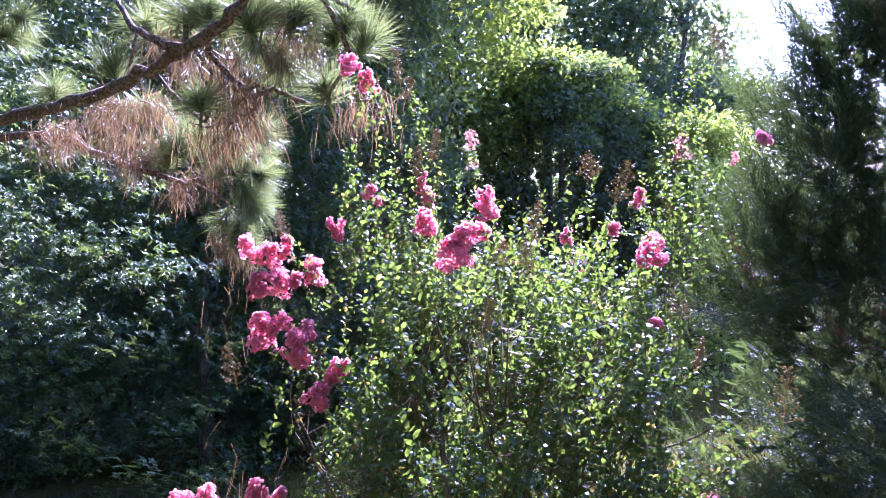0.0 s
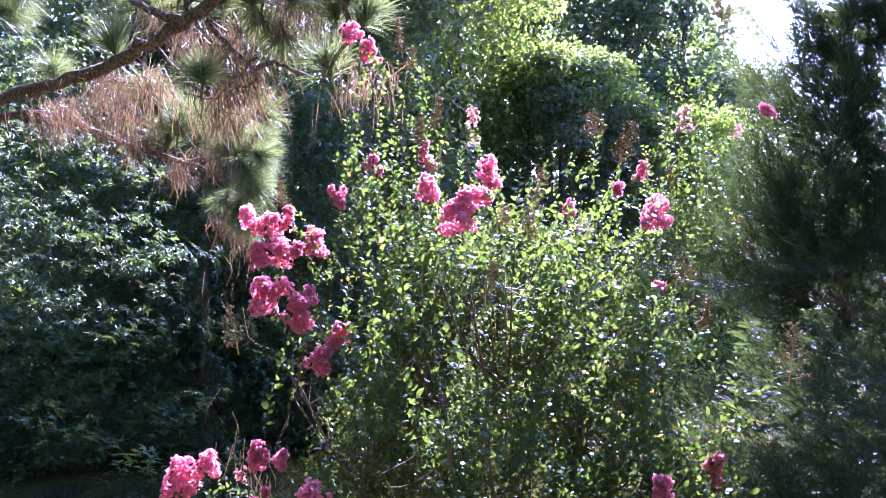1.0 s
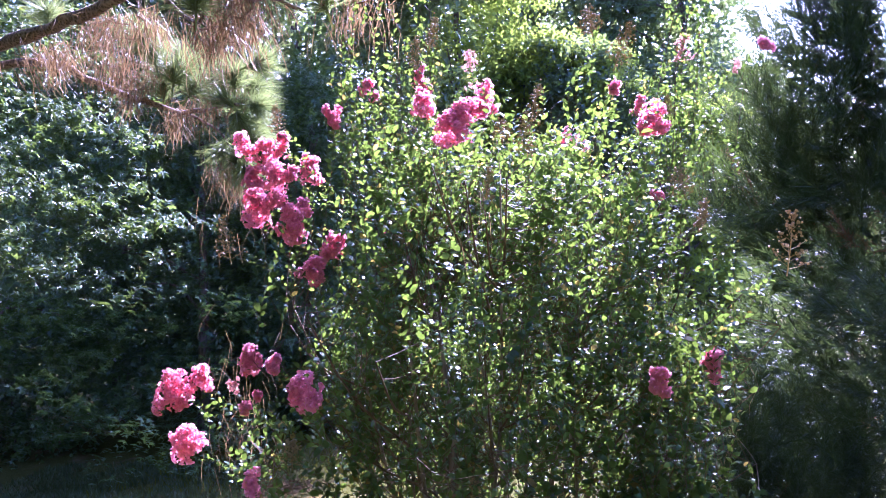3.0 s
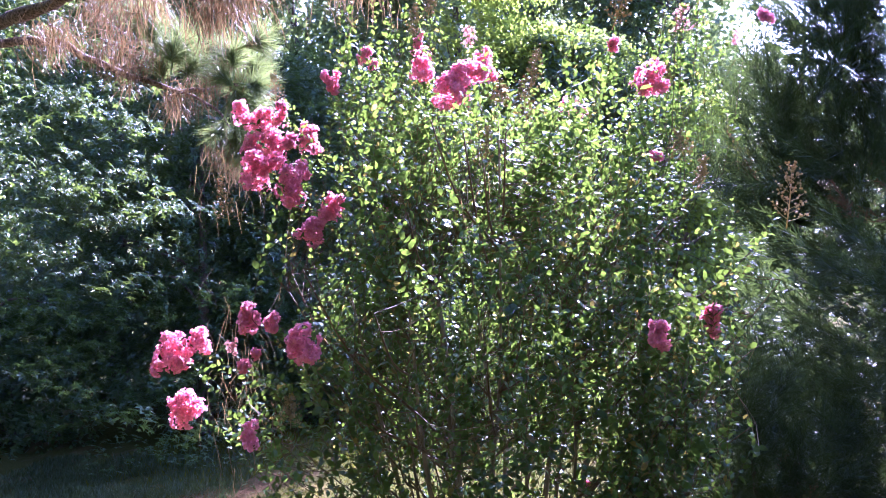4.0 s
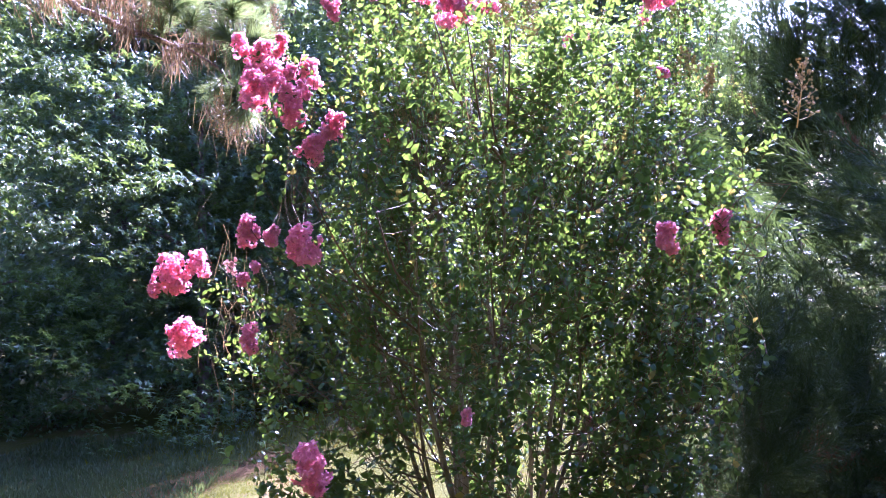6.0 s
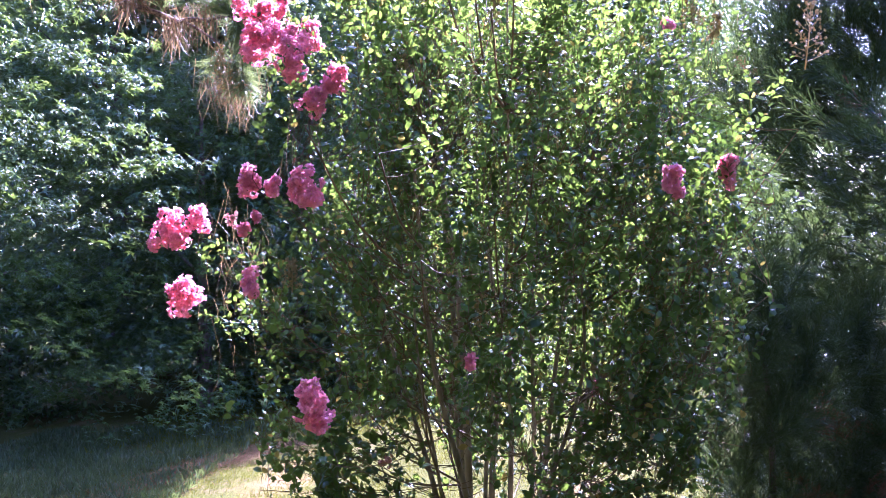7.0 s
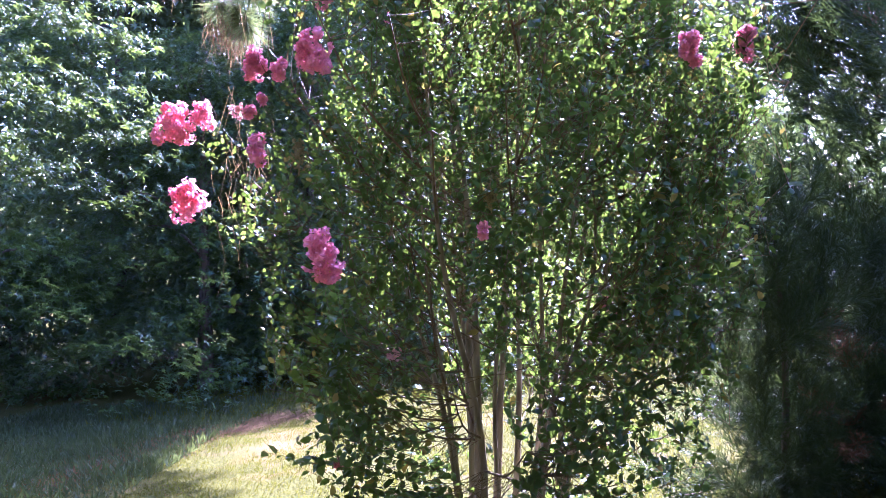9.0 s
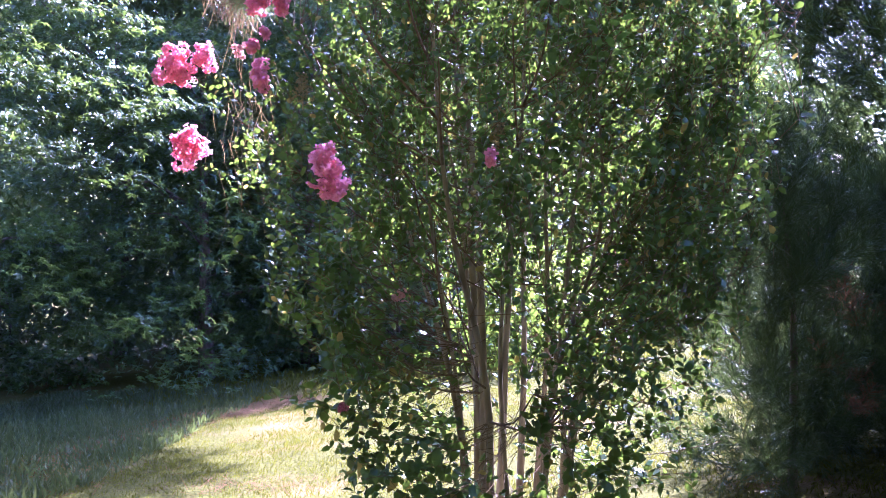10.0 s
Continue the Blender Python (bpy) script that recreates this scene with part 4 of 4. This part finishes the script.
def leafy(line, spacing=0.0165, size=0.044, first=0.25):
    """Leaves in two ranks along a shoot."""
    seg = np.linalg.norm(np.diff(line, axis=0), axis=1)
    total = seg.sum()
    n = int(total * (1 - first) / spacing)
    cum = np.concatenate([[0], np.cumsum(seg)])
    side0 = unit(rng.normal(size=3))
    for i in range(n):
        s = total * (first + (1 - first) * (i + rng.uniform(0, 0.6)) / max(1, n))
        k = min(len(seg) - 1, int(np.searchsorted(cum, s)) - 1)
        k = max(0, k)
        p = line[k] + (line[k + 1] - line[k]) * (s - cum[k]) / (seg[k] + 1e-9)
        d = unit(line[k + 1] - line[k])
        x = unit(np.cross(d, side0) + rng.normal(size=3) * 0.35)
        way = unit(d * rng.uniform(0.35, 1.15) + x * (1 if i % 2 else -1) + (0, 0, rng.uniform(-0.35, 0.3)))
        leaf_at.append(p), leaf_way.append(way)
        leaf_up.append(unit(np.array((0, 0, 0.8)) + rng.normal(size=3) * 0.7))
        leaf_size.append(size * rng.uniform(0.55, 1.2) * (1 - 0.45 * (s / total) ** 3))


def shoot(tip, way, length, size=0.044, reach=True):
    """A leafy shoot that ends at tip, joined back to the nearest stem."""
    tip, way = np.asarray(tip, float), unit(way)
    foot = tip - way * length + rng.normal(size=3) * 0.02
    bend = (tip + foot) / 2 + rng.normal(size=3) * 0.03
    line = smooth_line([foot, bend, tip], 5)
    leafy(line, 0.36 * size, size)
    d = STEM_POINTS - foot
    cost = np.linalg.norm(d, axis=1) + 1.2 * np.maximum(0, d[:, 2] + 0.1)
    root = STEM_POINTS[int(np.argmin(cost * rng.uniform(0.7, 1.6, len(cost))))]
    far = float(np.linalg.norm(foot - root))
    back = smooth_line([root, root * 0.6 + foot * 0.4 + (0, 0, -0.14 * far) + rng.normal(size=3) * 0.06 * far, foot], 5)
    twigs.append(tube(np.concatenate([back[:-1], line]), np.linspace(0.0022, 0.0008, 9), 3))
    if reach and rng.uniform() < 0.5:
        leafy(back, 0.035, size, 0.4)


def half_width(z):
    return np.interp(z, (0.3, 0.7, 1.2, 2.0, 3.0, 3.5, 3.9), (0.6, 0.76, 0.95, 1.06, 1.05, 0.9, 0.6))


for k in range(230):
    u = (k + rng.uniform()) / 230
    z = 0.5 + 3.2 * u ** 0.72
    a = 2.39996 * k + rng.normal() * 0.3
    f = rng.uniform(0.1, 1.0) ** 0.5
    if z < 1.1 and f < 0.5 or z < 2.1 and rng.uniform() < 0.52:
        continue
    lump = 1 + 0.10 * math.sin(4 * a + 3 * z) + 0.07 * math.sin(9 * a - 5 * z)
    w = half_width(z) * f * lump
    w *= 1 - max(0.0, -math.cos(a)) * np.interp(z, (2.5, 3.1, 3.7), (0.0, 0.22, 0.4))
    heart = np.array((0.22 + w * math.cos(a), 3.95 + 1.2 * w * math.sin(a), z))
    for _ in range(int(rng.integers(6, 15))):
        tip = heart + rng.normal(size=3) * (0.048, 0.048, 0.14)
        way = (0.4 * math.cos(a) * f + rng.normal() * 0.2, 0.4 * math.sin(a) * f + rng.normal() * 0.2, rng.uniform(0.35, 1.5) if z > 0.9 else rng.uniform(-0.5, 0.7))
        shoot(tip, way, rng.uniform(0.2, 0.5), float(np.interp(z, (0.6, 1.6, 2.8), (0.078, 0.064, 0.056))))
# the dense far side of the crown
for k in range(100):
    z = rng.uniform(1.7, 3.75)
    a = rng.uniform(0.15, math.pi - 0.3)
    w = half_width(z) * rng.uniform(0.6, 1.0)
    w *= 1 - max(0.0, -math.cos(a)) * np.interp(z, (2.5, 3.1, 3.7), (0.0, 0.22, 0.4))
    heart = np.array((0.22 + w * math.cos(a), 3.95 + 1.2 * w * math.sin(a), z))
    for _ in range(int(rng.integers(7, 14))):
        shoot(heart + rng.normal(size=3) * (0.075, 0.075, 0.17), (0.3 * math.cos(a) + rng.normal() * 0.2, 0.3 * math.sin(a), rng.uniform(0.3, 1.4)), rng.uniform(0.2, 0.45), 0.056)
# the lobe beside the conifer
for k in range(32):
    y = rng.uniform(2.95, 3.9)
    x = rng.uniform(0.24, 0.37) * y
    heart = np.array((x, y, rng.uniform(1.5, np.interp(x, (0.9, 1.45), (3.2, 2.6)))))
    for _ in range(int(rng.integers(7, 13))):
        shoot(heart + rng.normal(size=3) * (0.06, 0.06, 0.13), (rng.uniform(-0.1, 0.6), rng.normal() * 0.3, rng.uniform(0.2, 1.2)), rng.uniform(0.18, 0.4), 0.054)
# the flank beside the conifer
for k in range(13):
    heart = np.array((rng.uniform(0.95, 1.42), rng.uniform(3.5, 4.5), rng.uniform(1.5, 2.6)))
    for _ in range(int(rng.integers(7, 13))):
        shoot(heart + rng.normal(size=3) * (0.06, 0.06, 0.14), (rng.uniform(0, 0.6), rng.normal() * 0.3, rng.uniform(0.2, 1.2)), rng.uniform(0.2, 0.42), 0.06)
# leafy sprigs under the low flowers
for x, y, z in ((-1.0, 3.72, 2.22), (-0.9, 3.65, 2.12), (-1.08, 3.75, 2.1), (-0.8, 3.5, 2.3), (-0.83, 3.3, 1.62), (-0.78, 3.35, 1.45), (-0.86, 3.35, 1.78)):
    for _ in range(6):
        shoot(np.array((x, y, z)) + rng.normal(size=3) * (0.06, 0.06, 0.07), (rng.uniform(-0.9, 0.1), rng.normal() * 0.4, rng.uniform(0.1, 0.9)), rng.uniform(0.15, 0.28), 0.05)
# low skirts of larger leaves on either side of the stems
for x, y, z in ((-0.6, 3.35, 0.85), (-0.5, 3.25, 0.6), (-0.35, 3.3, 0.45), (-0.68, 3.45, 1.05), (-0.25, 3.2, 0.75), (-0.45, 3.15, 0.4), (-0.7, 3.5, 1.35), (-0.15, 3.3, 0.5),
                (0.9, 3.45, 0.75), (0.78, 3.5, 0.5), (0.85, 3.6, 1.0), (1.02, 3.5, 1.2), (0.72, 3.3, 0.65)):
    for _ in range(11):
        tip = np.array((x, y, z)) + rng.normal(size=3) * (0.1, 0.1, 0.09)
        shoot(tip, (np.sign(x) * rng.uniform(0.2, 1.0), rng.normal() * 0.5, rng.uniform(-0.4, 0.6)), rng.uniform(0.18, 0.34), 0.076)
# tall leaders that stand clear of the crown
for x, y, z, h in ((-0.55, 4.45, 4.65, 0.9), (-0.42, 4.5, 4.55, 0.8), (-0.3, 4.45, 4.5, 0.7), (-0.2, 4.4, 4.35, 0.7), (-0.05, 4.2, 4.15, 0.5), (-0.6, 4.2, 4.0, 0.6),
                   (-0.5, 4.3, 4.3, 0.7), (-0.33, 4.3, 4.25, 0.6), (0.2, 5.7, 4.2, 0.6), (0.64, 3.24, 4.05, 0.6), (0.78, 3.4, 3.95, 0.5), (0.95, 3.5, 3.75, 0.4),
                   (1.35, 4.9, 4.4, 1.0), (1.5, 4.75, 4.75, 1.3), (1.58, 4.8, 4.95, 1.4), (1.48, 4.7, 4.3, 0.8), (1.3, 4.6, 4.1, 0.7), (1.42, 4.5, 4.0, 0.6), (1.2, 4.2, 3.9, 0.5),
                   (1.1, 3.9, 3.8, 0.4), (1.2, 3.7, 3.5, 0.4), (-0.62, 3.4, 3.3, 0.5), (1.2, 3.0, 3.1, 0.5), (1.2, 3.2, 3.2, 0.6), (1.1, 3.1, 2.9, 0.5), (1.3, 3.3, 2.7, 0.5),
                   (1.15, 3.4, 2.2, 0.5), (1.2, 3.5, 1.8, 0.5), (1.1, 3.3, 1.5, 0.4), (1.0, 3.2, 1.2, 0.4), (1.25, 3.8, 1.6, 0.5), (-0.85, 3.6, 1.9, 0.4)):
    for q in range(3):
        j = rng.normal(size=3) * (0.05, 0.05, 0.06)
        shoot(np.array((x, y, z)) + j - (0, 0, 0.2 * q), (rng.normal() * 0.12, rng.normal() * 0.12, 1), h, 0.052)
    for q in range(int(5 * h)):
        j = rng.normal(size=3) * (0.1, 0.1, 0.05)
        shoot(np.array((x, y, z - 0.15 - rng.uniform(0.0, 0.75) * h)) + j, (j[0] * 5, j[1] * 5, 0.7), rng.uniform(0.12, 0.24), 0.05)


# flowers
def crinkled_petals(n, w, h):
    """A panicle: crinkled florets over a cone, each of five ruffled petals."""
    petal = (np.array([(0, 0, 0), (-0.45, 0.55, 0.18), (0, 0.6, -0.12), (0.45, 0.5, 0.15), (-0.25, 1.0, -0.1), (0.28, 0.95, 0.2)]),
             np.array([(0, 2, 1), (0, 3, 2), (1, 2, 4), (2, 3, 5), (2, 5, 4)]))
    at, way, up, eyes = [], [], [], []
    hubs = [(0, 0, 0.1 * h), (0, 0, -0.15 * h)]
    for _ in range(max(6, int(22 * (w * h / 0.026) ** 0.5))):
        u, a = rng.uniform(0, 1), rng.uniform(0, 2 * np.pi)
        q = 0.42 * (1 - 0.65 * u) * rng.uniform(0.4, 1.0)
        hubs.append((w * q * math.cos(a), w * q * math.sin(a), h * (u - 0.5) * 0.8))
    for _ in range(n):
        hub = hubs[int(rng.integers(len(hubs)))]
        out = unit(rng.normal(size=3) + np.array(hub) / (0.3 * w) * 0.6)
        c = np.array(hub) + out * min(w, h) * 0.2 * rng.uniform(0.5, 1.15)
        eyes.append((c, out))
        side = unit(np.cross(out, rng.normal(size=3)))
        other = np.cross(out, side)
        for q in range(5):
            b = q * 2 * np.pi / 5 + rng.normal() * 0.2
            d = math.cos(b) * side + math.sin(b) * other
            at.append(c), way.append(d + out * rng.uniform(-0.1, 0.9)), up.append(out + rng.normal(size=3) * 0.5)
    g = strew(petal, at, way, up, rng.uniform(0.012, 0.022, len(at)), rng.uniform(0.012, 0.024, len(at)))
    e = strew(KITE, [c + o * 0.004 for c, o in eyes], [o + rng.normal(size=3) * 0.3 for c, o in eyes], rng.normal(size=(len(eyes), 3)), 0.008)
    return g, e


def seed_stalks(w, h):
    """An open panicle of thin stalks with small round buds."""
    bead = (np.array([(1, 0, 0), (-1, 0, 0), (0, 1, 0), (0, -1, 0), (0, 0, 1), (0, 0, -1)]) * 0.5,
            np.array([(0, 2, 4), (2, 1, 4), (1, 3, 4), (3, 0, 4), (2, 0, 5), (1, 2, 5), (3, 1, 5), (0, 3, 5)]))
    geo = [tube([(0, 0, -0.6 * h), (0.004, 0, 0), (0, 0, 0.5 * h)], (0.003, 0.002, 0.001), 4)]
    spots = []
    for i in range(22):
        u = i / 22
        a = 2.4 * i
        r = 0.5 * w * (1 - 0.8 * u)
        s = np.array((0, 0, h * (u - 0.5) * 0.95))
        e = s + (r * math.cos(a), r * math.sin(a), 0.18 * h)
        geo.append(tube([s, (s + e) / 2 + (0, 0, -0.005), e], (0.0014, 0.0012, 0.0008), 3))
        for q in range(6):
            spots.append(s + (e - s) * rng.uniform(0.4, 1.05) + rng.normal(size=3) * 0.008)
    k = len(spots)
    geo.append(strew(bead, spots, rng.normal(size=(k, 3)), rng.normal(size=(k, 3)), rng.uniform(0.007, 0.015, k)))
    return pile(geo)


CLUSTERS = []


def cluster(kind, x, y, z, w, h):
    CLUSTERS.append((kind, x, y, z, w, h))


cluster("pink", -1.18, 4.46, 3.71, 0.15, 0.18)
cluster("pink", -1.04, 4.43, 3.67, 0.18, 0.16)
cluster("pink", -0.95, 4.46, 3.72, 0.11, 0.15)
cluster("pink", -1.09, 4.30, 3.51, 0.16, 0.15)
cluster("pink", -0.96, 4.30, 3.53, 0.19, 0.19)
cluster("pink", -0.86, 4.30, 3.55, 0.09, 0.13)
cluster("pink", -0.79, 4.47, 3.57, 0.16, 0.20)
cluster("pink", -0.91, 3.67, 3.36, 0.17, 0.19)
cluster("pink", -0.82, 3.70, 3.41, 0.11, 0.08)
cluster("pink", -0.73, 3.64, 3.28, 0.17, 0.23)
cluster("pink", -0.69, 3.70, 3.36, 0.10, 0.09)
cluster("pink", -0.51, 3.58, 3.19, 0.18, 0.11)
cluster("pink", -0.61, 3.52, 3.07, 0.15, 0.13)
cluster("pink", -0.44, 4.41, 4.05, 0.10, 0.09)
cluster("pink", -0.39, 4.41, 4.00, 0.06, 0.06)
cluster("pink", -0.63, 4.10, 3.88, 0.05, 0.08)
cluster("pink", -0.58, 4.09, 3.85, 0.06, 0.14)
cluster("pink", -0.10, 3.90, 3.90, 0.15, 0.14)
cluster("pink", -0.09, 4.31, 4.00, 0.11, 0.12)
cluster("pink", -0.12, 4.37, 4.11, 0.09, 0.15)
cluster("pink", 0.05, 3.68, 3.75, 0.20, 0.17)
cluster("pink", 0.11, 3.74, 3.85, 0.15, 0.14)
cluster("pink", 0.19, 3.79, 3.85, 0.13, 0.11)
cluster("pink", 0.25, 4.41, 3.99, 0.16, 0.20)
cluster("pink", 1.33, 5.01, 4.01, 0.10, 0.15)
cluster("pink", 0.77, 4.59, 3.78, 0.09, 0.13)
cluster("pink", 0.76, 3.29, 3.90, 0.07, 0.05)
cluster("pink", 0.99, 3.49, 3.79, 0.17, 0.16)
cluster("pink", 1.04, 3.56, 3.43, 0.07, 0.06)
cluster("pink", 2.17, 5.05, 4.42, 0.17, 0.09)
cluster("pink", -0.55, 4.43, 4.81, 0.16, 0.13)
cluster("pink", -0.46, 4.52, 4.72, 0.15, 0.14)
cluster("pink", -0.85, 3.25, 2.71, 0.11, 0.16)
cluster("pink", -0.75, 3.25, 2.68, 0.08, 0.08)
cluster("pink", -0.86, 3.20, 2.50, 0.06, 0.06)
cluster("pink", -0.81, 3.21, 2.55, 0.04, 0.05)
cluster("pink", -0.53, 2.83, 2.68, 0.17, 0.15)
cluster("pink", -1.31, 3.55, 2.48, 0.21, 0.20)
cluster("pink", -1.20, 3.61, 2.52, 0.15, 0.13)
cluster("pink", -1.35, 3.84, 2.12, 0.24, 0.21)
cluster("pink", -0.73, 2.79, 2.32, 0.08, 0.11)
cluster("pink", 0.87, 2.89, 2.69, 0.11, 0.13)
cluster("pink", 1.13, 3.02, 2.74, 0.13, 0.11)
cluster("pink", -0.45, 2.41, 1.96, 0.14, 0.17)
cluster("pink", 0.09, 2.76, 2.02, 0.05, 0.06)
cluster("pink", -0.34, 4.42, 3.15, 0.09, 0.09)
cluster("pink", 0.85, 4.18, 1.53, 0.06, 0.08)
cluster("pink", -0.53, 3.33, 0.93, 0.04, 0.05)
cluster("faded", 0.23, 5.90, 4.44, 0.17, 0.17)
cluster("faded", 0.24, 5.84, 4.26, 0.12, 0.09)
cluster("faded", 0.72, 3.93, 3.70, 0.14, 0.11)
cluster("faded", 1.52, 4.74, 4.33, 0.17, 0.16)
cluster("faded", 1.97, 5.03, 4.28, 0.08, 0.11)
# these two seed heads stand in for reddish-brown leaves
cluster("seed", 1.75, 4.70, 4.92, 0.13, 0.20)
cluster("seed", 1.70, 4.72, 5.02, 0.10, 0.14)
cluster("faded", -0.98, 3.46, 2.52, 0.09, 0.10)
cluster("faded", -0.26, 3.27, 1.45, 0.07, 0.08)
cluster("faded", 0.82, 3.68, 1.55, 0.06, 0.06)
cluster("faded", 0.74, 3.87, 1.39, 0.06, 0.07)
cluster("seed", 0.64, 3.24, 4.17, 0.14, 0.12)
cluster("seed", 0.82, 3.41, 4.10, 0.14, 0.21)
cluster("seed", 0.49, 3.95, 3.88, 0.13, 0.26)
cluster("seed", -0.05, 4.24, 4.32, 0.08, 0.17)
cluster("seed", -0.27, 4.48, 4.79, 0.09, 0.22)
cluster("seed", -0.21, 4.57, 4.67, 0.09, 0.15)
cluster("seed", -0.15, 4.33, 4.22, 0.14, 0.18)
cluster("seed", 0.31, 3.78, 3.74, 0.16, 0.13)
cluster("seed", 0.43, 3.78, 3.71, 0.16, 0.19)
cluster("seed", 0.22, 3.46, 3.45, 0.09, 0.20)
cluster("seed", -0.17, 3.44, 3.25, 0.10, 0.12)
cluster("seed", 1.19, 3.66, 3.48, 0.18, 0.15)
cluster("seed", -0.97, 4.40, 3.85, 0.11, 0.18)
cluster("seed", -1.03, 3.54, 3.21, 0.15, 0.21)
cluster("seed", 1.40, 4.60, 3.95, 0.11, 0.15)
cluster("seed", 1.37, 2.89, 3.25, 0.17, 0.24)
cluster("seed", -0.65, 3.14, 2.30, 0.12, 0.13)
cluster("seed", 1.14, 3.23, 3.34, 0.05, 0.13)
cluster("seed", 0.15, 3.13, 2.15, 0.07, 0.15)
for kind, x, y, z, w, h in CLUSTERS:
    w, h = 0.92 * w, 0.92 * h
    inward = unit(np.array((0.25 - x, 4.0 - y, -1.6)))
    foot = np.array((x, y, z)) + inward * (0.5 * h)
    tilt = pose(x, y, z, math.degrees(-inward[1]) * 0.3 + random.uniform(-14, 14), math.degrees(inward[0]) * -0.3 + random.uniform(-14, 14), random.uniform(0, 360))
    if kind == "seed":
        head = part("seed_head", seed_stalks(w, h), SEED, myrtle, "dry golden-brown seed cluster")
    else:
        n = int(np.clip(180 * (w * h / 0.026) ** 0.8, 18, 360)) if kind == "pink" else int(np.clip(40 * (w * h / 0.026), 8, 50))
        petals, eyes = crinkled_petals(n, w, h)
        head = part("blossom", petals, PETAL if kind == "pink" else PETAL_FADED, myrtle, "bright pink crinkled flowers" if kind == "pink" else "faded brownish-pink flowers")
        eye = part("flower_centre", eyes, STAMEN, head, kind="stuff")
        eye.matrix_parent_inverse = Matrix()
    head.matrix_basis = tilt
    for _ in range(2):
        shoot(foot + rng.normal(size=3) * 0.02, -inward + rng.normal(size=3) * 0.12, rng.uniform(0.22, 0.38), 0.042)

leaf_at, leaf_way, leaf_up = np.array(leaf_at), np.array(leaf_way), np.array(leaf_up)
leaf_size = np.array(leaf_size)
young = rng.uniform(size=len(leaf_at)) < 0.05
part("twig_growth", pile(twigs), TWIG, myrtle, kind="stuff")
part("foliage", strew(OVAL, leaf_at[~young], leaf_way[~young], leaf_up[~young], leaf_size[~young], leaf_size[~young] * np.interp(leaf_at[~young][:, 2], (0.7, 1.8, 2.6), (1.1, 1.02, 0.94))), MYRTLE_LEAF, myrtle, "small oval glossy green leaves", kind="stuff")
part("young_foliage", strew(OVAL, leaf_at[young], leaf_way[young], leaf_up[young], leaf_size[young] * 0.85), YOUNG_LEAF, myrtle, "young yellow-green leaves", kind="stuff")


# dead pine needles caught in the shrub
def caught_needles(n):
    pick = rng.integers(0, len(leaf_at), n)
    at = leaf_at[pick]
    at[:80] = rng.normal(size=(80, 3)) * (0.09, 0.12, 0.22) + (-1.03, 3.75, 2.3)
    at[80:110] = rng.normal(size=(30, 3)) * (0.12, 0.12, 0.12) + (-1.15, 4.3, 3.35)
    way = np.stack([rng.normal(size=n) * 0.25, rng.normal(size=n) * 0.25, -np.ones(n)], -1)
    strip = (np.array([(-0.5, 0, 0), (0.5, 0, 0), (0.4, 0.5, 8), (-0.4, 0.5, 8), (0, 1, 0)]), np.array([(0, 1, 2), (0, 2, 3), (3, 2, 4)]))
    return strew(strip, at, way, rng.normal(size=(n, 3)), rng.uniform(0.12, 0.24, n), 0.0026)


tagged(new("pine_straw", mesh_of("pine_straw", *caught_needles(340), NEEDLE_BROWN)), "dead brown pine needles hanging in the shrub", "needles", kind="stuff")


# fallen needles in drifts on the lawn
def fallen(drifts):
    at = []
    for ax, ay, bx, by, w, n in drifts:
        u = rng.uniform(0, 1, n)
        x, y = ax + (bx - ax) * u + rng.normal(size=n) * w, ay + (by - ay) * u + rng.normal(size=n) * w
        at.append(np.stack([x, y, ground_z(x, y) + rng.uniform(0.01, 0.045, n)], -1))
    at = np.concatenate(at)
    k = len(at)
    strip = (np.array([(-0.5, 0, 0), (0.5, 0, 0), (0.4, 0.5, 0.05), (-0.4, 0.5, 0.05), (0, 1, 0)]), np.array([(0, 1, 2), (0, 2, 3), (3, 2, 4)]))
    way = rng.normal(size=(k, 3)) * (1, 1, 0.12)
    L = rng.uniform(0.12, 0.22, k)
    return strew(strip, at, way, np.tile((0, 0, 1.0), (k, 1)) + rng.normal(size=(k, 3)) * 0.3, L, 0.0042, L)


tagged(new("pine_straw", mesh_of("pine_straw", *fallen(((-4.3, 8.4, -3.8, 10.2, 0.3, 3600), (-3.8, 10.2, -2.5, 12.4, 0.3, 3900), (-2.1, 5.8, -1.1, 5.65, 0.13, 130), (-5.5, 7.5, -3.5, 6.5, 0.5, 700))), STRAW)), "drifts of reddish-brown fallen pine needles on the lawn", "needles", kind="stuff")
